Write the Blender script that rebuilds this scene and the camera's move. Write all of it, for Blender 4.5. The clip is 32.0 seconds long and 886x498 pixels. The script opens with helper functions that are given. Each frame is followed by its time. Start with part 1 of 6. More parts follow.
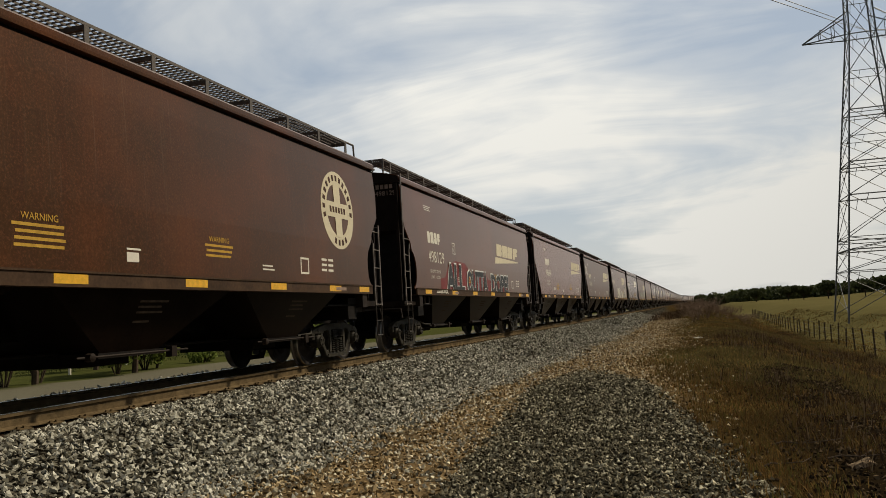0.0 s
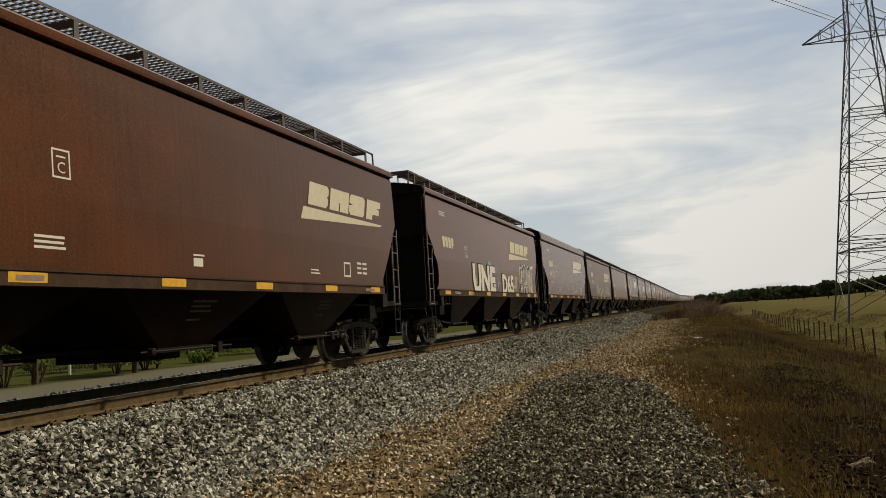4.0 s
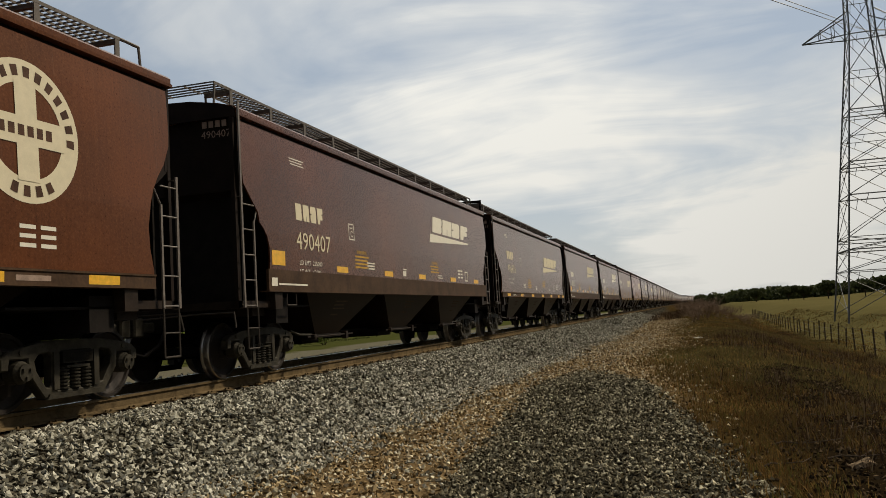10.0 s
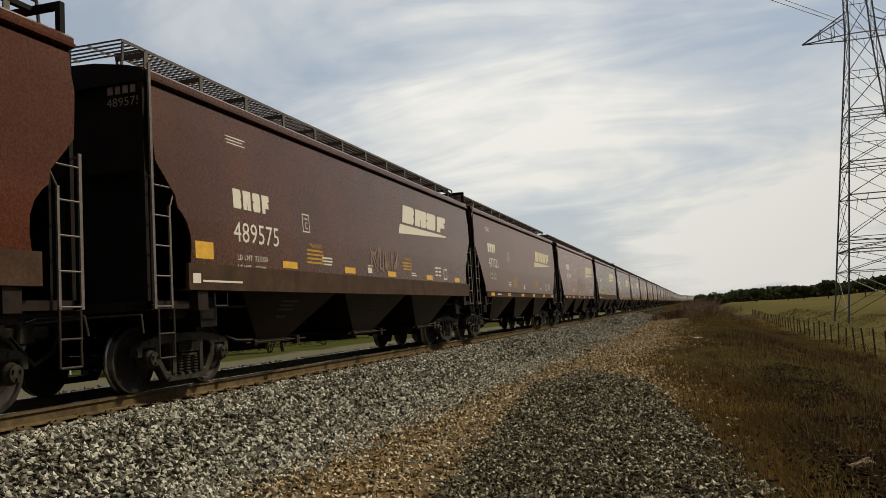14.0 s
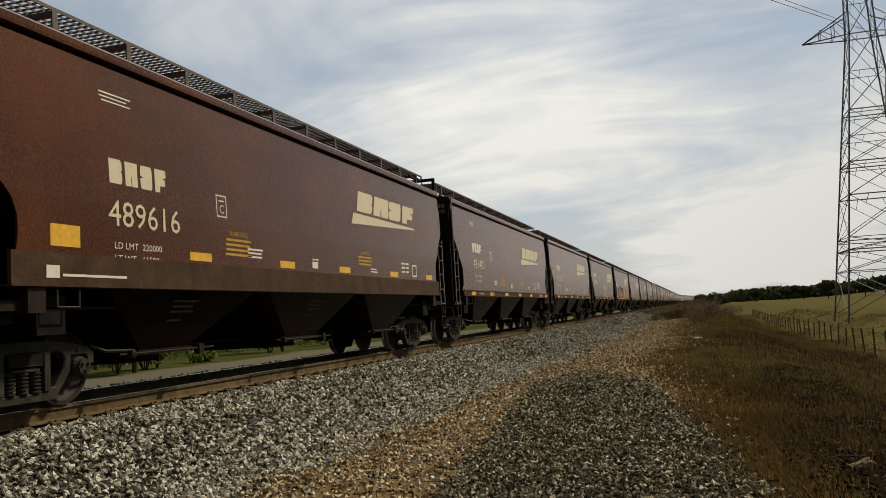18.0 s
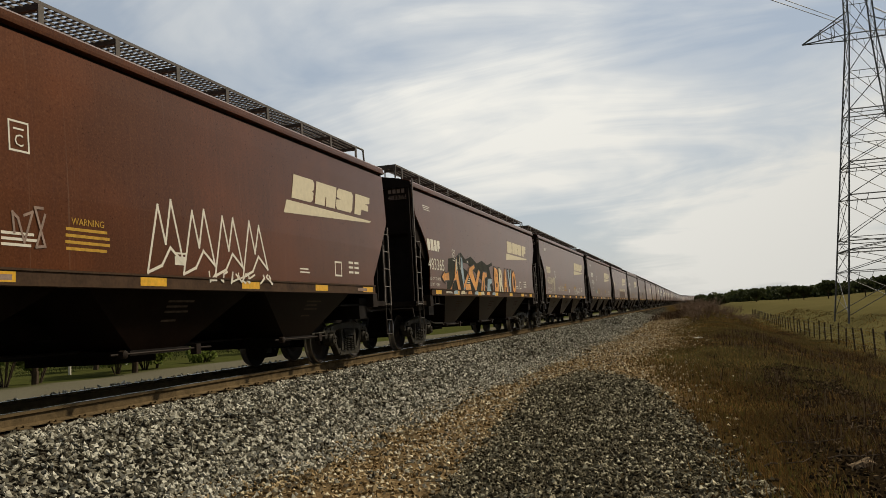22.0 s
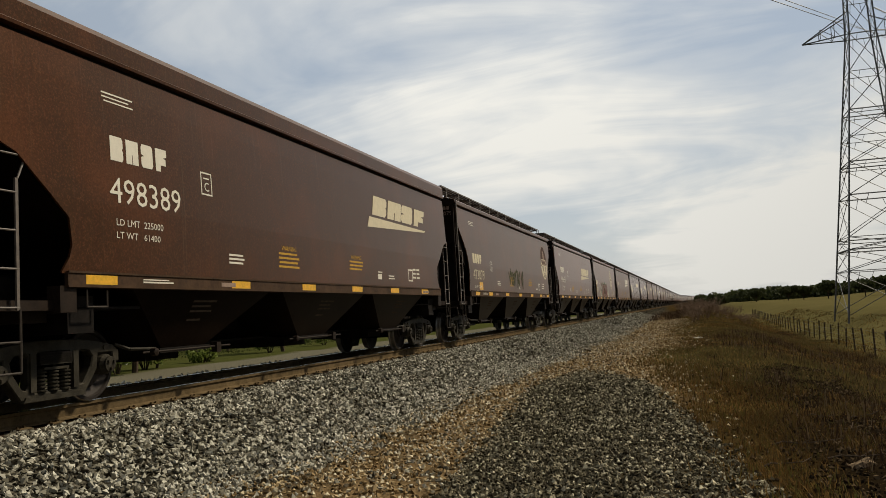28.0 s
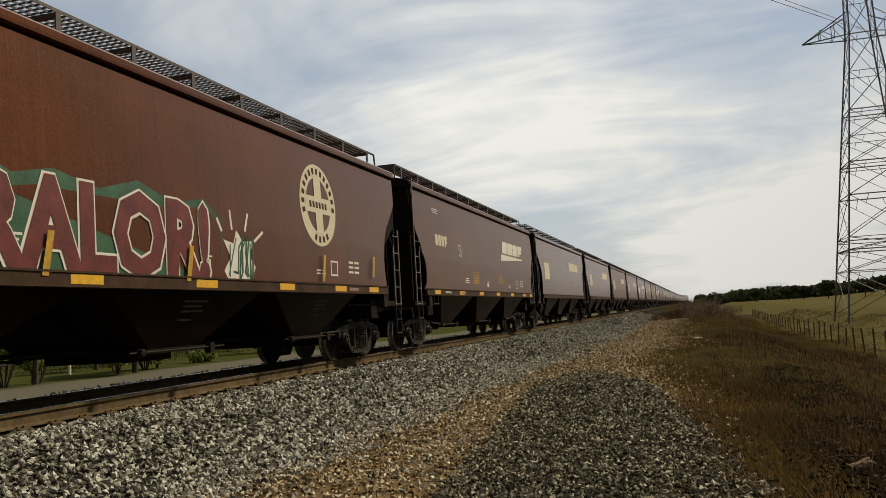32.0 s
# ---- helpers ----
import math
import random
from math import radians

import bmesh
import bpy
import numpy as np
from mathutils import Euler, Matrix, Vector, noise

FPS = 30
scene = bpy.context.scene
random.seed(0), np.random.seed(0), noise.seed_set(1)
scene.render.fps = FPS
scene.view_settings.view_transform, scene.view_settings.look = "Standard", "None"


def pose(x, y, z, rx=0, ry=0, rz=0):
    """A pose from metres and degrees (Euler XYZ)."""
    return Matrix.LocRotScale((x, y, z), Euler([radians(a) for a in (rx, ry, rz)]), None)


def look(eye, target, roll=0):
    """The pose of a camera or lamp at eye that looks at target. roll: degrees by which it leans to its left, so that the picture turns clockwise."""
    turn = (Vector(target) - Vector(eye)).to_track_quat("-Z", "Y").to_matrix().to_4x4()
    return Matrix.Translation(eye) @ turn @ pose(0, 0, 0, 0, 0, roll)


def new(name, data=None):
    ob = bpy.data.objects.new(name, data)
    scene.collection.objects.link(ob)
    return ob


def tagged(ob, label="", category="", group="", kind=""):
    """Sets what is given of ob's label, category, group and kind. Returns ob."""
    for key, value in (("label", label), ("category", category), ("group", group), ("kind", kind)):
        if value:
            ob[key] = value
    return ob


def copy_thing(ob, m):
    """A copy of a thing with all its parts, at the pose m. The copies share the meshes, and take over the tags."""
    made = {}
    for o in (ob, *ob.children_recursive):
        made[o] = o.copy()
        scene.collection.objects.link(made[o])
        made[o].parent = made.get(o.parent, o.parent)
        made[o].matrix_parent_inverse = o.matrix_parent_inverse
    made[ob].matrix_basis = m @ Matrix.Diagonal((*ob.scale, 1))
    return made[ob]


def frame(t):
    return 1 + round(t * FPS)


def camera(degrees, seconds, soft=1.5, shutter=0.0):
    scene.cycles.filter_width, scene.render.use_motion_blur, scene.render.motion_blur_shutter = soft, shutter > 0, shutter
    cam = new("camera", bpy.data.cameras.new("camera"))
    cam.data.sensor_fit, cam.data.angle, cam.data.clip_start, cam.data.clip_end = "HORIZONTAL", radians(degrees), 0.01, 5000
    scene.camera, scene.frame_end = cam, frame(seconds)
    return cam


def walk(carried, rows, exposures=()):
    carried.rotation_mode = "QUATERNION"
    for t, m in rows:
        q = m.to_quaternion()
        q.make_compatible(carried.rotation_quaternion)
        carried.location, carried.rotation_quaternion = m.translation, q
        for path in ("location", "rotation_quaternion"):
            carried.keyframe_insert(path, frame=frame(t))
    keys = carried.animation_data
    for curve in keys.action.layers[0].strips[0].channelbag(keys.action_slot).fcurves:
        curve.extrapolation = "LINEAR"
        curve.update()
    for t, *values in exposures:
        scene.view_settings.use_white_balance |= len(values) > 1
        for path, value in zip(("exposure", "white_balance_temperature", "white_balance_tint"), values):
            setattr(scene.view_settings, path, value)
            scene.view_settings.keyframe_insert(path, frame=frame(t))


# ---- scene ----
from mathutils import geometry

# World: the track runs along +y, the near rail head is at z = 0, the camera stands to the right of it.
EYE = (8.31, 0.0, 0.827)
YAW, PITCH, ROLL = radians(16.331), radians(4.519), -3.268
AIM = (EYE[0] - 100 * math.sin(YAW) * math.cos(PITCH), EYE[1] + 100 * math.cos(YAW) * math.cos(PITCH), EYE[2] + 100 * math.sin(PITCH))
cam = camera(55.57, 32.0, soft=0.7)
walk(cam, [(0.0, look(EYE, AIM, ROLL)), (32.0, look(EYE, AIM, ROLL))], exposures=[(0.0, 0.05, 6830, 8), (32.0, 0.05, 6830, 8)])

# ---- sky and sun ----
SUN_AZ, SUN_EL = 52.0, 46.0      # degrees: clockwise from +y, above the horizon
SUN_DIR = Vector((math.sin(radians(SUN_AZ)) * math.cos(radians(SUN_EL)), math.cos(radians(SUN_AZ)) * math.cos(radians(SUN_EL)), math.sin(radians(SUN_EL))))
CLOUD = (3.4, 1.5)               # drift of the cloud deck
world = bpy.data.worlds.new("sky")
scene.world = world
world.use_nodes = True


class Nodes:
    """Small helper to write node trees in few lines."""

    def __init__(self, tree, keep=False):
        self.t = tree
        if not keep:
            tree.nodes.clear()

    def n(self, kind, **kw):
        node = self.t.nodes.new(kind)
        for k, v in kw.items():
            if k.startswith("i_"):
                node.inputs[k[2:].replace("_", " ")].default_value = v
            elif k == "op":
                node.operation = v
            elif k == "blend":
                node.blend_type = v
            elif k == "dtype":
                node.data_type = v
            elif k == "sky":
                node.sky_type = v
        return node

    def link(self, a, b):
        self.t.links.new(a, b)

    def math(self, op, a, b=None, c=None, clamp=False):
        node = self.t.nodes.new("ShaderNodeMath")
        node.operation, node.use_clamp = op, clamp
        for k, v in enumerate((a, b, c)):
            if v is None:
                continue
            if isinstance(v, (int, float)):
                node.inputs[k].default_value = v
            else:
                self.link(v, node.inputs[k])
        return node.outputs[0]

    def mix(self, f, a, b, blend="MIX"):
        node = self.t.nodes.new("ShaderNodeMix")
        node.data_type, node.blend_type = "RGBA", blend
        for k, v in ((0, f), (6, a), (7, b)):
            if isinstance(v, (int, float)):
                node.inputs[k].default_value = v
            elif isinstance(v, tuple):
                node.inputs[k].default_value = (*v, 1.0)[:4]
            else:
                self.link(v, node.inputs[k])
        return node.outputs[2]

    def ramp(self, f, *stops):
        node = self.t.nodes.new("ShaderNodeValToRGB")
        el = node.color_ramp.elements
        while len(el) < len(stops):
            el.new(0.5)
        for e, (p, col) in zip(el, stops):
            e.position = p
            e.color = (*col, 1.0) if isinstance(col, tuple) else (col, col, col, 1.0)
        self.link(f, node.inputs[0])
        return node.outputs[0]

    def noise(self, co, scale, detail=4.0, rough=0.55, distort=0.0):
        node = self.t.nodes.new("ShaderNodeTexNoise")
        node.inputs["Scale"].default_value = scale
        node.inputs["Detail"].default_value = detail
        node.inputs["Roughness"].default_value = rough
        node.inputs["Distortion"].default_value = distort
        self.link(co, node.inputs["Vector"])
        return node.outputs["Fac"]

    def mapped(self, co, scale=(1, 1, 1), rot=(0, 0, 0), loc=(0, 0, 0)):
        node = self.t.nodes.new("ShaderNodeMapping")
        node.inputs["Scale"].default_value = scale
        node.inputs["Rotation"].default_value = rot
        node.inputs["Location"].default_value = loc
        self.link(co, node.inputs["Vector"])
        return node.outputs[0]


def make_world():
    w = Nodes(world.node_tree)
    out = w.n("ShaderNodeOutputWorld")
    bg = w.n("ShaderNodeBackground", i_Strength=0.09)
    sky = w.n("ShaderNodeTexSky", sky="NISHITA")
    sky.sun_disc = False
    sky.sun_elevation, sky.sun_rotation = radians(SUN_EL), radians(SUN_AZ)
    sky.air_density, sky.dust_density, sky.ozone_density = 1.0, 1.2, 1.5
    tc = w.n("ShaderNodeTexCoord")
    sep = w.n("ShaderNodeSeparateXYZ")
    d = tc.outputs["Generated"]
    w.link(d, sep.inputs[0])
    # a deck of thin cloud, seen in perspective
    up = w.math("ADD", w.math("MAXIMUM", sep.outputs[2], 0.0), 0.26)
    comb = w.n("ShaderNodeCombineXYZ")
    w.link(w.math("DIVIDE", sep.outputs[0], up), comb.inputs[0])
    w.link(w.math("DIVIDE", sep.outputs[1], up), comb.inputs[1])
    deck = w.mapped(comb.outputs[0], scale=(1.15, 1.0, 1.0), rot=(0, 0, 0.6), loc=(CLOUD[0], CLOUD[1], 0))
    big = w.noise(deck, 0.75, 5.0, 0.5, 0.5)
    wisps = w.noise(w.mapped(comb.outputs[0], scale=(0.8, 1.9, 1), rot=(0, 0, 0.75)), 1.6, 7.0, 0.58, 0.9)
    cover = w.math("ADD", w.math("MULTIPLY", big, 0.72), w.math("MULTIPLY", wisps, 0.28))
    cover = w.ramp(cover, (0.42, 0.06), (0.50, 0.45), (0.57, 1.0))
    # forward scattering: thin cloud is bright near the sun and dull away from it
    dot = w.n("ShaderNodeVectorMath", op="DOT_PRODUCT")
    w.link(d, dot.inputs[0])
    veil = Vector((-0.22, math.cos(radians(34)), math.sin(radians(34)))).normalized()
    dot.inputs[1].default_value = tuple(veil)
    near = w.ramp(dot.outputs["Value"], (0.0, 0.12), (0.5, 0.46), (0.80, 0.76), (0.96, 1.0))
    low = w.math("SUBTRACT", 1.0, w.math("MULTIPLY", sep.outputs[2], 5.0), clamp=True)
    cover = w.math("MAXIMUM", cover, w.math("MULTIPLY", low, 0.5), clamp=True)
    cloud = w.mix(near, (1.0, 0.96, 0.9), (9.4, 9.4, 9.25))
    haze = w.mix(near, (0.8, 0.88, 1.05), (4.7, 5.5, 6.7))
    clear = w.mix(0.35, haze, sky.outputs[0])
    col = w.mix(cover, clear, cloud)
    w.link(col, bg.inputs["Color"])
    w.link(bg.outputs[0], out.inputs[0])


make_world()
sun = new("sun", bpy.data.lights.new("sun", "SUN"))
sun.data.energy, sun.data.angle, sun.data.color = 3.1, radians(4), (1.0, 0.88, 0.70)
sun.matrix_basis = look(SUN_DIR * 50, (0, 0, 0))


# ---- materials ----
def material(name, rough=0.7, metal=0.0):
    m = bpy.data.materials.new(name)
    m.use_nodes = True
    k = Nodes(m.node_tree)
    out = k.n("ShaderNodeOutputMaterial")
    b = k.n("ShaderNodeBsdfPrincipled", i_Roughness=rough, i_Metallic=metal)
    if metal == 0 and rough > 0.55:
        b.inputs["Specular IOR Level"].default_value = 0.12
    if rough > 0.8:
        b.inputs["Specular IOR Level"].default_value = 0.0
    k.link(b.outputs[0], out.inputs[0])
    return m, k, b


def plain(name, col, rough=0.7, metal=0.0, scale=6.0, vary=0.35, bump=0.0):
    """One colour with blotches at two scales."""
    m, k, b = material(name, rough, metal)
    co = k.n("ShaderNodeTexCoord").outputs["Object"]
    f = k.math("ADD", k.math("MULTIPLY", k.noise(co, scale), 0.6), k.math("MULTIPLY", k.noise(co, scale * 9), 0.4))
    dark = tuple(c * (1 - vary) for c in col)
    lite = tuple(min(1.0, c * (1 + vary)) for c in col)
    k.link(k.ramp(f, (0.35, dark), (0.65, lite)), b.inputs["Base Color"])
    if bump:
        bp = k.n("ShaderNodeBump", i_Strength=bump, i_Distance=0.01)
        k.link(f, bp.inputs["Height"])
        k.link(bp.outputs[0], b.inputs["Normal"])
    return m


def through_light(m, share):
    """Lets part of the light pass, as thin leaves and blades do."""
    t = m.node_tree
    b = next(n for n in t.nodes if n.type == "BSDF_PRINCIPLED")
    out = next(n for n in t.nodes if n.type == "OUTPUT_MATERIAL")
    tr, mx = t.nodes.new("ShaderNodeBsdfTranslucent"), t.nodes.new("ShaderNodeMixShader")
    mx.inputs[0].default_value = share
    t.links.new(b.inputs["Base Color"].links[0].from_socket, tr.inputs["Color"])
    t.links.new(b.outputs[0], mx.inputs[1])
    t.links.new(tr.outputs[0], mx.inputs[2])
    t.links.new(mx.outputs[0], out.inputs[0])


def car_paint():
    """Oxide-brown paint, tinted by each car's own colour, with vertical streaks, dust and rust stains."""
    m, k, b = material("oxide_paint", 0.5)
    b.inputs["Specular Tint"].default_value = (1.0, 0.76, 0.57, 1.0)      # turns the grey-purple sky reflections warm, in place of warmer light
    info = k.n("ShaderNodeObjectInfo")
    lw = k.n("ShaderNodeLayerWeight", i_Blend=0.5)
    graze = k.ramp(lw.outputs["Facing"], (0.38, 0.0), (0.70, 0.5), (0.90, 1.0))
    k.link(k.math("ADD", k.math("MULTIPLY_ADD", info.outputs["Alpha"], 0.12, 0.10), k.math("MULTIPLY", graze, 0.9)), b.inputs["Specular IOR Level"])
    tc = k.n("ShaderNodeTexCoord").outputs["Object"]
    off = k.n("ShaderNodeVectorMath", op="SCALE")
    comb = k.n("ShaderNodeCombineXYZ")
    for q in range(3):
        k.link(info.outputs["Random"], comb.inputs[q])
    k.link(comb.outputs[0], off.inputs[0])
    off.inputs["Scale"].default_value = 40.0
    add = k.n("ShaderNodeVectorMath", op="ADD")
    k.link(tc, add.inputs[0]); k.link(off.outputs[0], add.inputs[1])
    co = add.outputs[0]
    streak = k.noise(k.mapped(co, scale=(1, 5.0, 0.22)), 2.2, 7.0, 0.65)
    panel = k.noise(co, 0.55, 3.0)
    fine = k.noise(co, 34.0, 4.0, 0.75)
    base = info.outputs["Color"]
    col = k.mix(k.ramp(streak, (0.42, 0.0), (0.72, 0.5)), base, (0.05, 0.016, 0.008))
    col = k.mix(k.ramp(panel, (0.45, 0.0), (0.75, 0.35)), col, (0.20, 0.058, 0.017))
    col = k.mix(k.ramp(fine, (0.50, 0.0), (0.72, 0.5)), col, (0.20, 0.080, 0.036))
    col = k.mix(k.ramp(fine, (0.30, 0.55), (0.46, 0.0)), col, (0.030, 0.012, 0.008))
    # thin run marks
    run = k.noise(k.mapped(co, scale=(1, 11.0, 0.12), loc=(3, 9, 1)), 3.0, 3.0, 0.5)
    col = k.mix(k.ramp(run, (0.64, 0.0), (0.76, 0.16)), col, (0.26, 0.19, 0.14))
    k.link(col, b.inputs["Base Color"])
    dull = k.math("MULTIPLY_ADD", info.outputs["Alpha"], -0.10, 0.33)
    k.link(k.math("ADD", dull, k.ramp(fine, (0.3, -0.0), (0.7, 0.10))), b.inputs["Roughness"])
    # slight oil-canning of the sheets
    bp = k.n("ShaderNodeBump", i_Strength=0.10, i_Distance=0.05)
    k.link(k.math("ADD", k.noise(co, 0.9, 2.0), k.math("MULTIPLY", fine, 0.03)), bp.inputs["Height"])
    k.link(bp.outputs[0], b.inputs["Normal"])
    return m


def bay_paint():
    """Worn hopper-bay paint, blackened for shade under the body, with sheen along the sheet."""
    m = plain("shaded_hopper_steel", (0.010, 0.006, 0.004), 0.45, 0.0, 1.5, 0.4, 0.1)
    k = Nodes(m.node_tree, True)
    b = next(n for n in m.node_tree.nodes if n.type == "BSDF_PRINCIPLED")
    # reflections are tinted warm here as well
    b.inputs["Specular Tint"].default_value = (1.0, 0.76, 0.57, 1.0)
    lw = k.n("ShaderNodeLayerWeight", i_Blend=0.5)
    k.link(k.ramp(lw.outputs["Facing"], (0.50, 0.02), (0.72, 0.20), (0.92, 1.0)), b.inputs["Specular IOR Level"])
    return m


M = {}
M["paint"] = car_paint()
# grime, with the shade under the cars also put into this near-black
M["gear"] = plain("grimy_shaded_steel", (0.009, 0.007, 0.006), 0.75, 0.0, 5.0, 0.5, 0.25)
M["hopper"] = bay_paint()
M["truck"] = plain("cast_steel", (0.036, 0.032, 0.024), 0.6, 0.0, 7.0, 0.5, 0.3)
M["wheel"] = plain("wheel_steel", (0.020, 0.014, 0.011), 0.7, 0.15, 5.0, 0.45, 0.15)
M["tread"] = plain("bright_tread", (0.42, 0.40, 0.38), 0.3, 1.0, 12.0, 0.2)
M["step"] = plain("dark_step_steel", (0.05, 0.042, 0.036), 0.6, 0.0, 10.0, 0.3)
# car paint darkened for the shade on the ends between cars
M["endplate"] = plain("shaded_end_paint", (0.012, 0.007, 0.005), 0.7, 0.0, 3.0, 0.4, 0.1)
M["sillend"] = plain("dusty_sill_steel", (0.022, 0.015, 0.011), 0.6, 0.0, 6.0, 0.4, 0.1)
M["baystencil"] = plain("dim_stencil", (0.085, 0.062, 0.045), 0.7, 0.0, 9.0, 0.4)
M["sill"] = plain("dusty_sill_paint", (0.062, 0.036, 0.021), 0.6, 0.0, 2.5, 0.4, 0.1)
M["bar"] = plain("ladder_steel", (0.13, 0.11, 0.095), 0.55, 0.0, 10.0, 0.3)
M["grating"] = plain("grating_steel", (0.10, 0.085, 0.073), 0.6, 0.3, 8.0, 0.3)
M["white"] = plain("stencil_white", (0.72, 0.69, 0.60), 0.6, 0.0, 9.0, 0.07)
M["cream"] = plain("stencil_cream", (0.64, 0.58, 0.43), 0.6, 0.0, 9.0, 0.07)
M["yellow"] = plain("reflector_yellow", (0.75, 0.42, 0.035), 0.4, 0.0, 14.0, 0.2)
M["mustard"] = plain("stencil_mustard", (0.50, 0.30, 0.05), 0.6, 0.0, 14.0, 0.25)
M["faded"] = plain("stencil_faded", (0.30, 0.22, 0.18), 0.6, 0.0, 9.0, 0.25)
M["sprayed_white"] = plain("spray_white", (0.70, 0.72, 0.70), 0.6, 0.0, 4.0, 0.15)
M["black"] = plain("spray_black", (0.015, 0.016, 0.016), 0.5, 0.0, 6.0, 0.4)
M["green"] = plain("spray_green", (0.035, 0.10, 0.05), 0.5, 0.0, 3.0, 0.35)
M["red"] = plain("spray_red", (0.17, 0.012, 0.010), 0.5, 0.0, 4.0, 0.35)
M["teal"] = plain("spray_teal", (0.05, 0.30, 0.30), 0.5, 0.0, 4.0, 0.3)
M["orange"] = plain("spray_orange", (0.65, 0.30, 0.08), 0.5, 0.0, 2.0, 0.4)
M["blue"] = plain("spray_pale_blue", (0.32, 0.42, 0.48), 0.5, 0.0, 3.0, 0.3)
M["mint"] = plain("spray_pale_mint", (0.50, 0.58, 0.50), 0.55, 0.0, 3.0, 0.25)
M["emblemdark"] = plain("emblem_brown", (0.07, 0.035, 0.022), 0.6)
M["umberspray"] = plain("spray_umber", (0.12, 0.055, 0.02), 0.5, 0.0, 3.0, 0.5)
M["mossdark"] = plain("spray_dark_moss", (0.030, 0.030, 0.020), 0.6, 0.0, 3.0, 0.5)
M["mossy"] = plain("spray_moss", (0.07, 0.07, 0.035), 0.6, 0.0, 3.0, 0.4)
M["deepred"] = plain("spray_deep_red", (0.13, 0.025, 0.018), 0.5, 0.0, 3.0, 0.4)
M["pylon"] = plain("galvanised_steel", (0.13, 0.135, 0.14), 0.55, 0.4, 2.0, 0.2)
M["twig"] = plain("dry_twigs", (0.24, 0.175, 0.125), 0.9, 0.0, 3.0, 0.4)
M["post"] = plain("weathered_post", (0.085, 0.065, 0.048), 0.9, 0.0, 7.0, 0.4, 0.3)
M["wire"] = plain("wire", (0.16, 0.16, 0.16), 0.5, 0.6, 3.0, 0.2)
M["rail"] = plain("rusty_rail", (0.130, 0.094, 0.052), 0.85, 0.1, 6.0, 0.4, 0.2)
M["railtop"] = plain("polished_rail_head", (0.45, 0.43, 0.40), 0.25, 1.0, 9.0, 0.15)
M["tie"] = plain("old_tie_wood", (0.040, 0.029, 0.022), 0.9, 0.0, 9.0, 0.45, 0.5)
M["bark"] = plain("bark", (0.085, 0.066, 0.050), 0.9, 0.0, 5.0, 0.4, 0.4)
M["leaf"] = plain("leaf_green", (0.15, 0.19, 0.045), 0.6, 0.0, 0.8, 0.4)
M["leafdark"] = plain("leaf_dark", (0.052, 0.062, 0.024), 0.7, 0.0, 0.5, 0.4)
through_light(M["leaf"], 0.45)
through_light(M["leafdark"], 0.3)


# ---- mesh helpers ----
def box(bm, x0, x1, y0, y1, z0, z1):
    v = [bm.verts.new((x, y, z)) for x in (x0, x1) for y in (y0, y1) for z in (z0, z1)]
    for f in ((0, 1, 3, 2), (4, 6, 7, 5), (0, 4, 5, 1), (2, 3, 7, 6), (0, 2, 6, 4), (1, 5, 7, 3)):
        bm.faces.new([v[k] for k in f])


def bar(bm, a, b, r=0.02, sides=6):
    """A round bar from a to b."""
    a, b = Vector(a), Vector(b)
    d = (b - a).normalized()
    u = d.cross(Vector((0, 0, 1)) if abs(d.z) < 0.9 else Vector((0, 1, 0))).normalized()
    w = d.cross(u)
    ring = [[bm.verts.new(p + (u * math.cos(q) + w * math.sin(q)) * r) for q in (2 * math.pi * k / sides for k in range(sides))] for p in (a, b)]
    for k in range(sides):
        bm.faces.new((ring[0][k], ring[0][(k + 1) % sides], ring[1][(k + 1) % sides], ring[1][k]))
    bm.faces.new(ring[0][::-1]); bm.faces.new(ring[1])


def path(bm, pts, r=0.02, sides=6):
    for a, b in zip(pts, pts[1:]):
        bar(bm, a, b, r, sides)


def lathe(bm, profile, axis="x", centre=(0, 0, 0), seg=28):
    """Turns (radius, along) pairs round an axis."""
    rings = []
    for r, s in profile:
        ring = []
        for k in range(seg):
            q = 2 * math.pi * k / seg
            c, n = r * math.cos(q), r * math.sin(q)
            p = (s, c, n) if axis == "x" else (c, s, n) if axis == "y" else (c, n, s)
            ring.append(bm.verts.new((p[0] + centre[0], p[1] + centre[1], p[2] + centre[2])))
        rings.append(ring)
    for a, b in zip(rings, rings[1:]):
        for k in range(seg):
            bm.faces.new((a[k], a[(k + 1) % seg], b[(k + 1) % seg], b[k]))
    bm.faces.new(rings[0][::-1]); bm.faces.new(rings[-1])


def extrude(bm, pts, x0, x1):
    """A plate whose outline pts is given in (y, z), from x0 to x1."""
    a = [bm.verts.new((x0, y, z)) for y, z in pts]
    b = [bm.verts.new((x1, y, z)) for y, z in pts]
    n = len(pts)
    bm.faces.new(a); bm.faces.new(b[::-1])
    for k in range(n):
        bm.faces.new((a[k], b[k], b[(k + 1) % n], a[(k + 1) % n]))


def part(name, bm, mat, parent=None, label="", smooth=False):
    me = bpy.data.meshes.new(name)
    bmesh.ops.recalc_face_normals(bm, faces=bm.faces)
    bm.to_mesh(me)
    bm.free()
    me.materials.append(M[mat] if isinstance(mat, str) else mat)
    if smooth:
        me.polygons.foreach_set("use_smooth", [True] * len(me.polygons))
    ob = new(name, me)
    if parent:
        ob.parent = parent
    if label:
        ob["label"] = label
    return ob


# ---- ground ----
def smooth(a, b, x):
    t = min(1.0, max(0.0, (x - a) / (b - a)))
    return t * t * (3 - 2 * t)


def heap_line(y):
    """Middle of the gravel heap, which runs aslant beside the ballast."""
    return 5.75 + 0.125 * (20.7 - y)


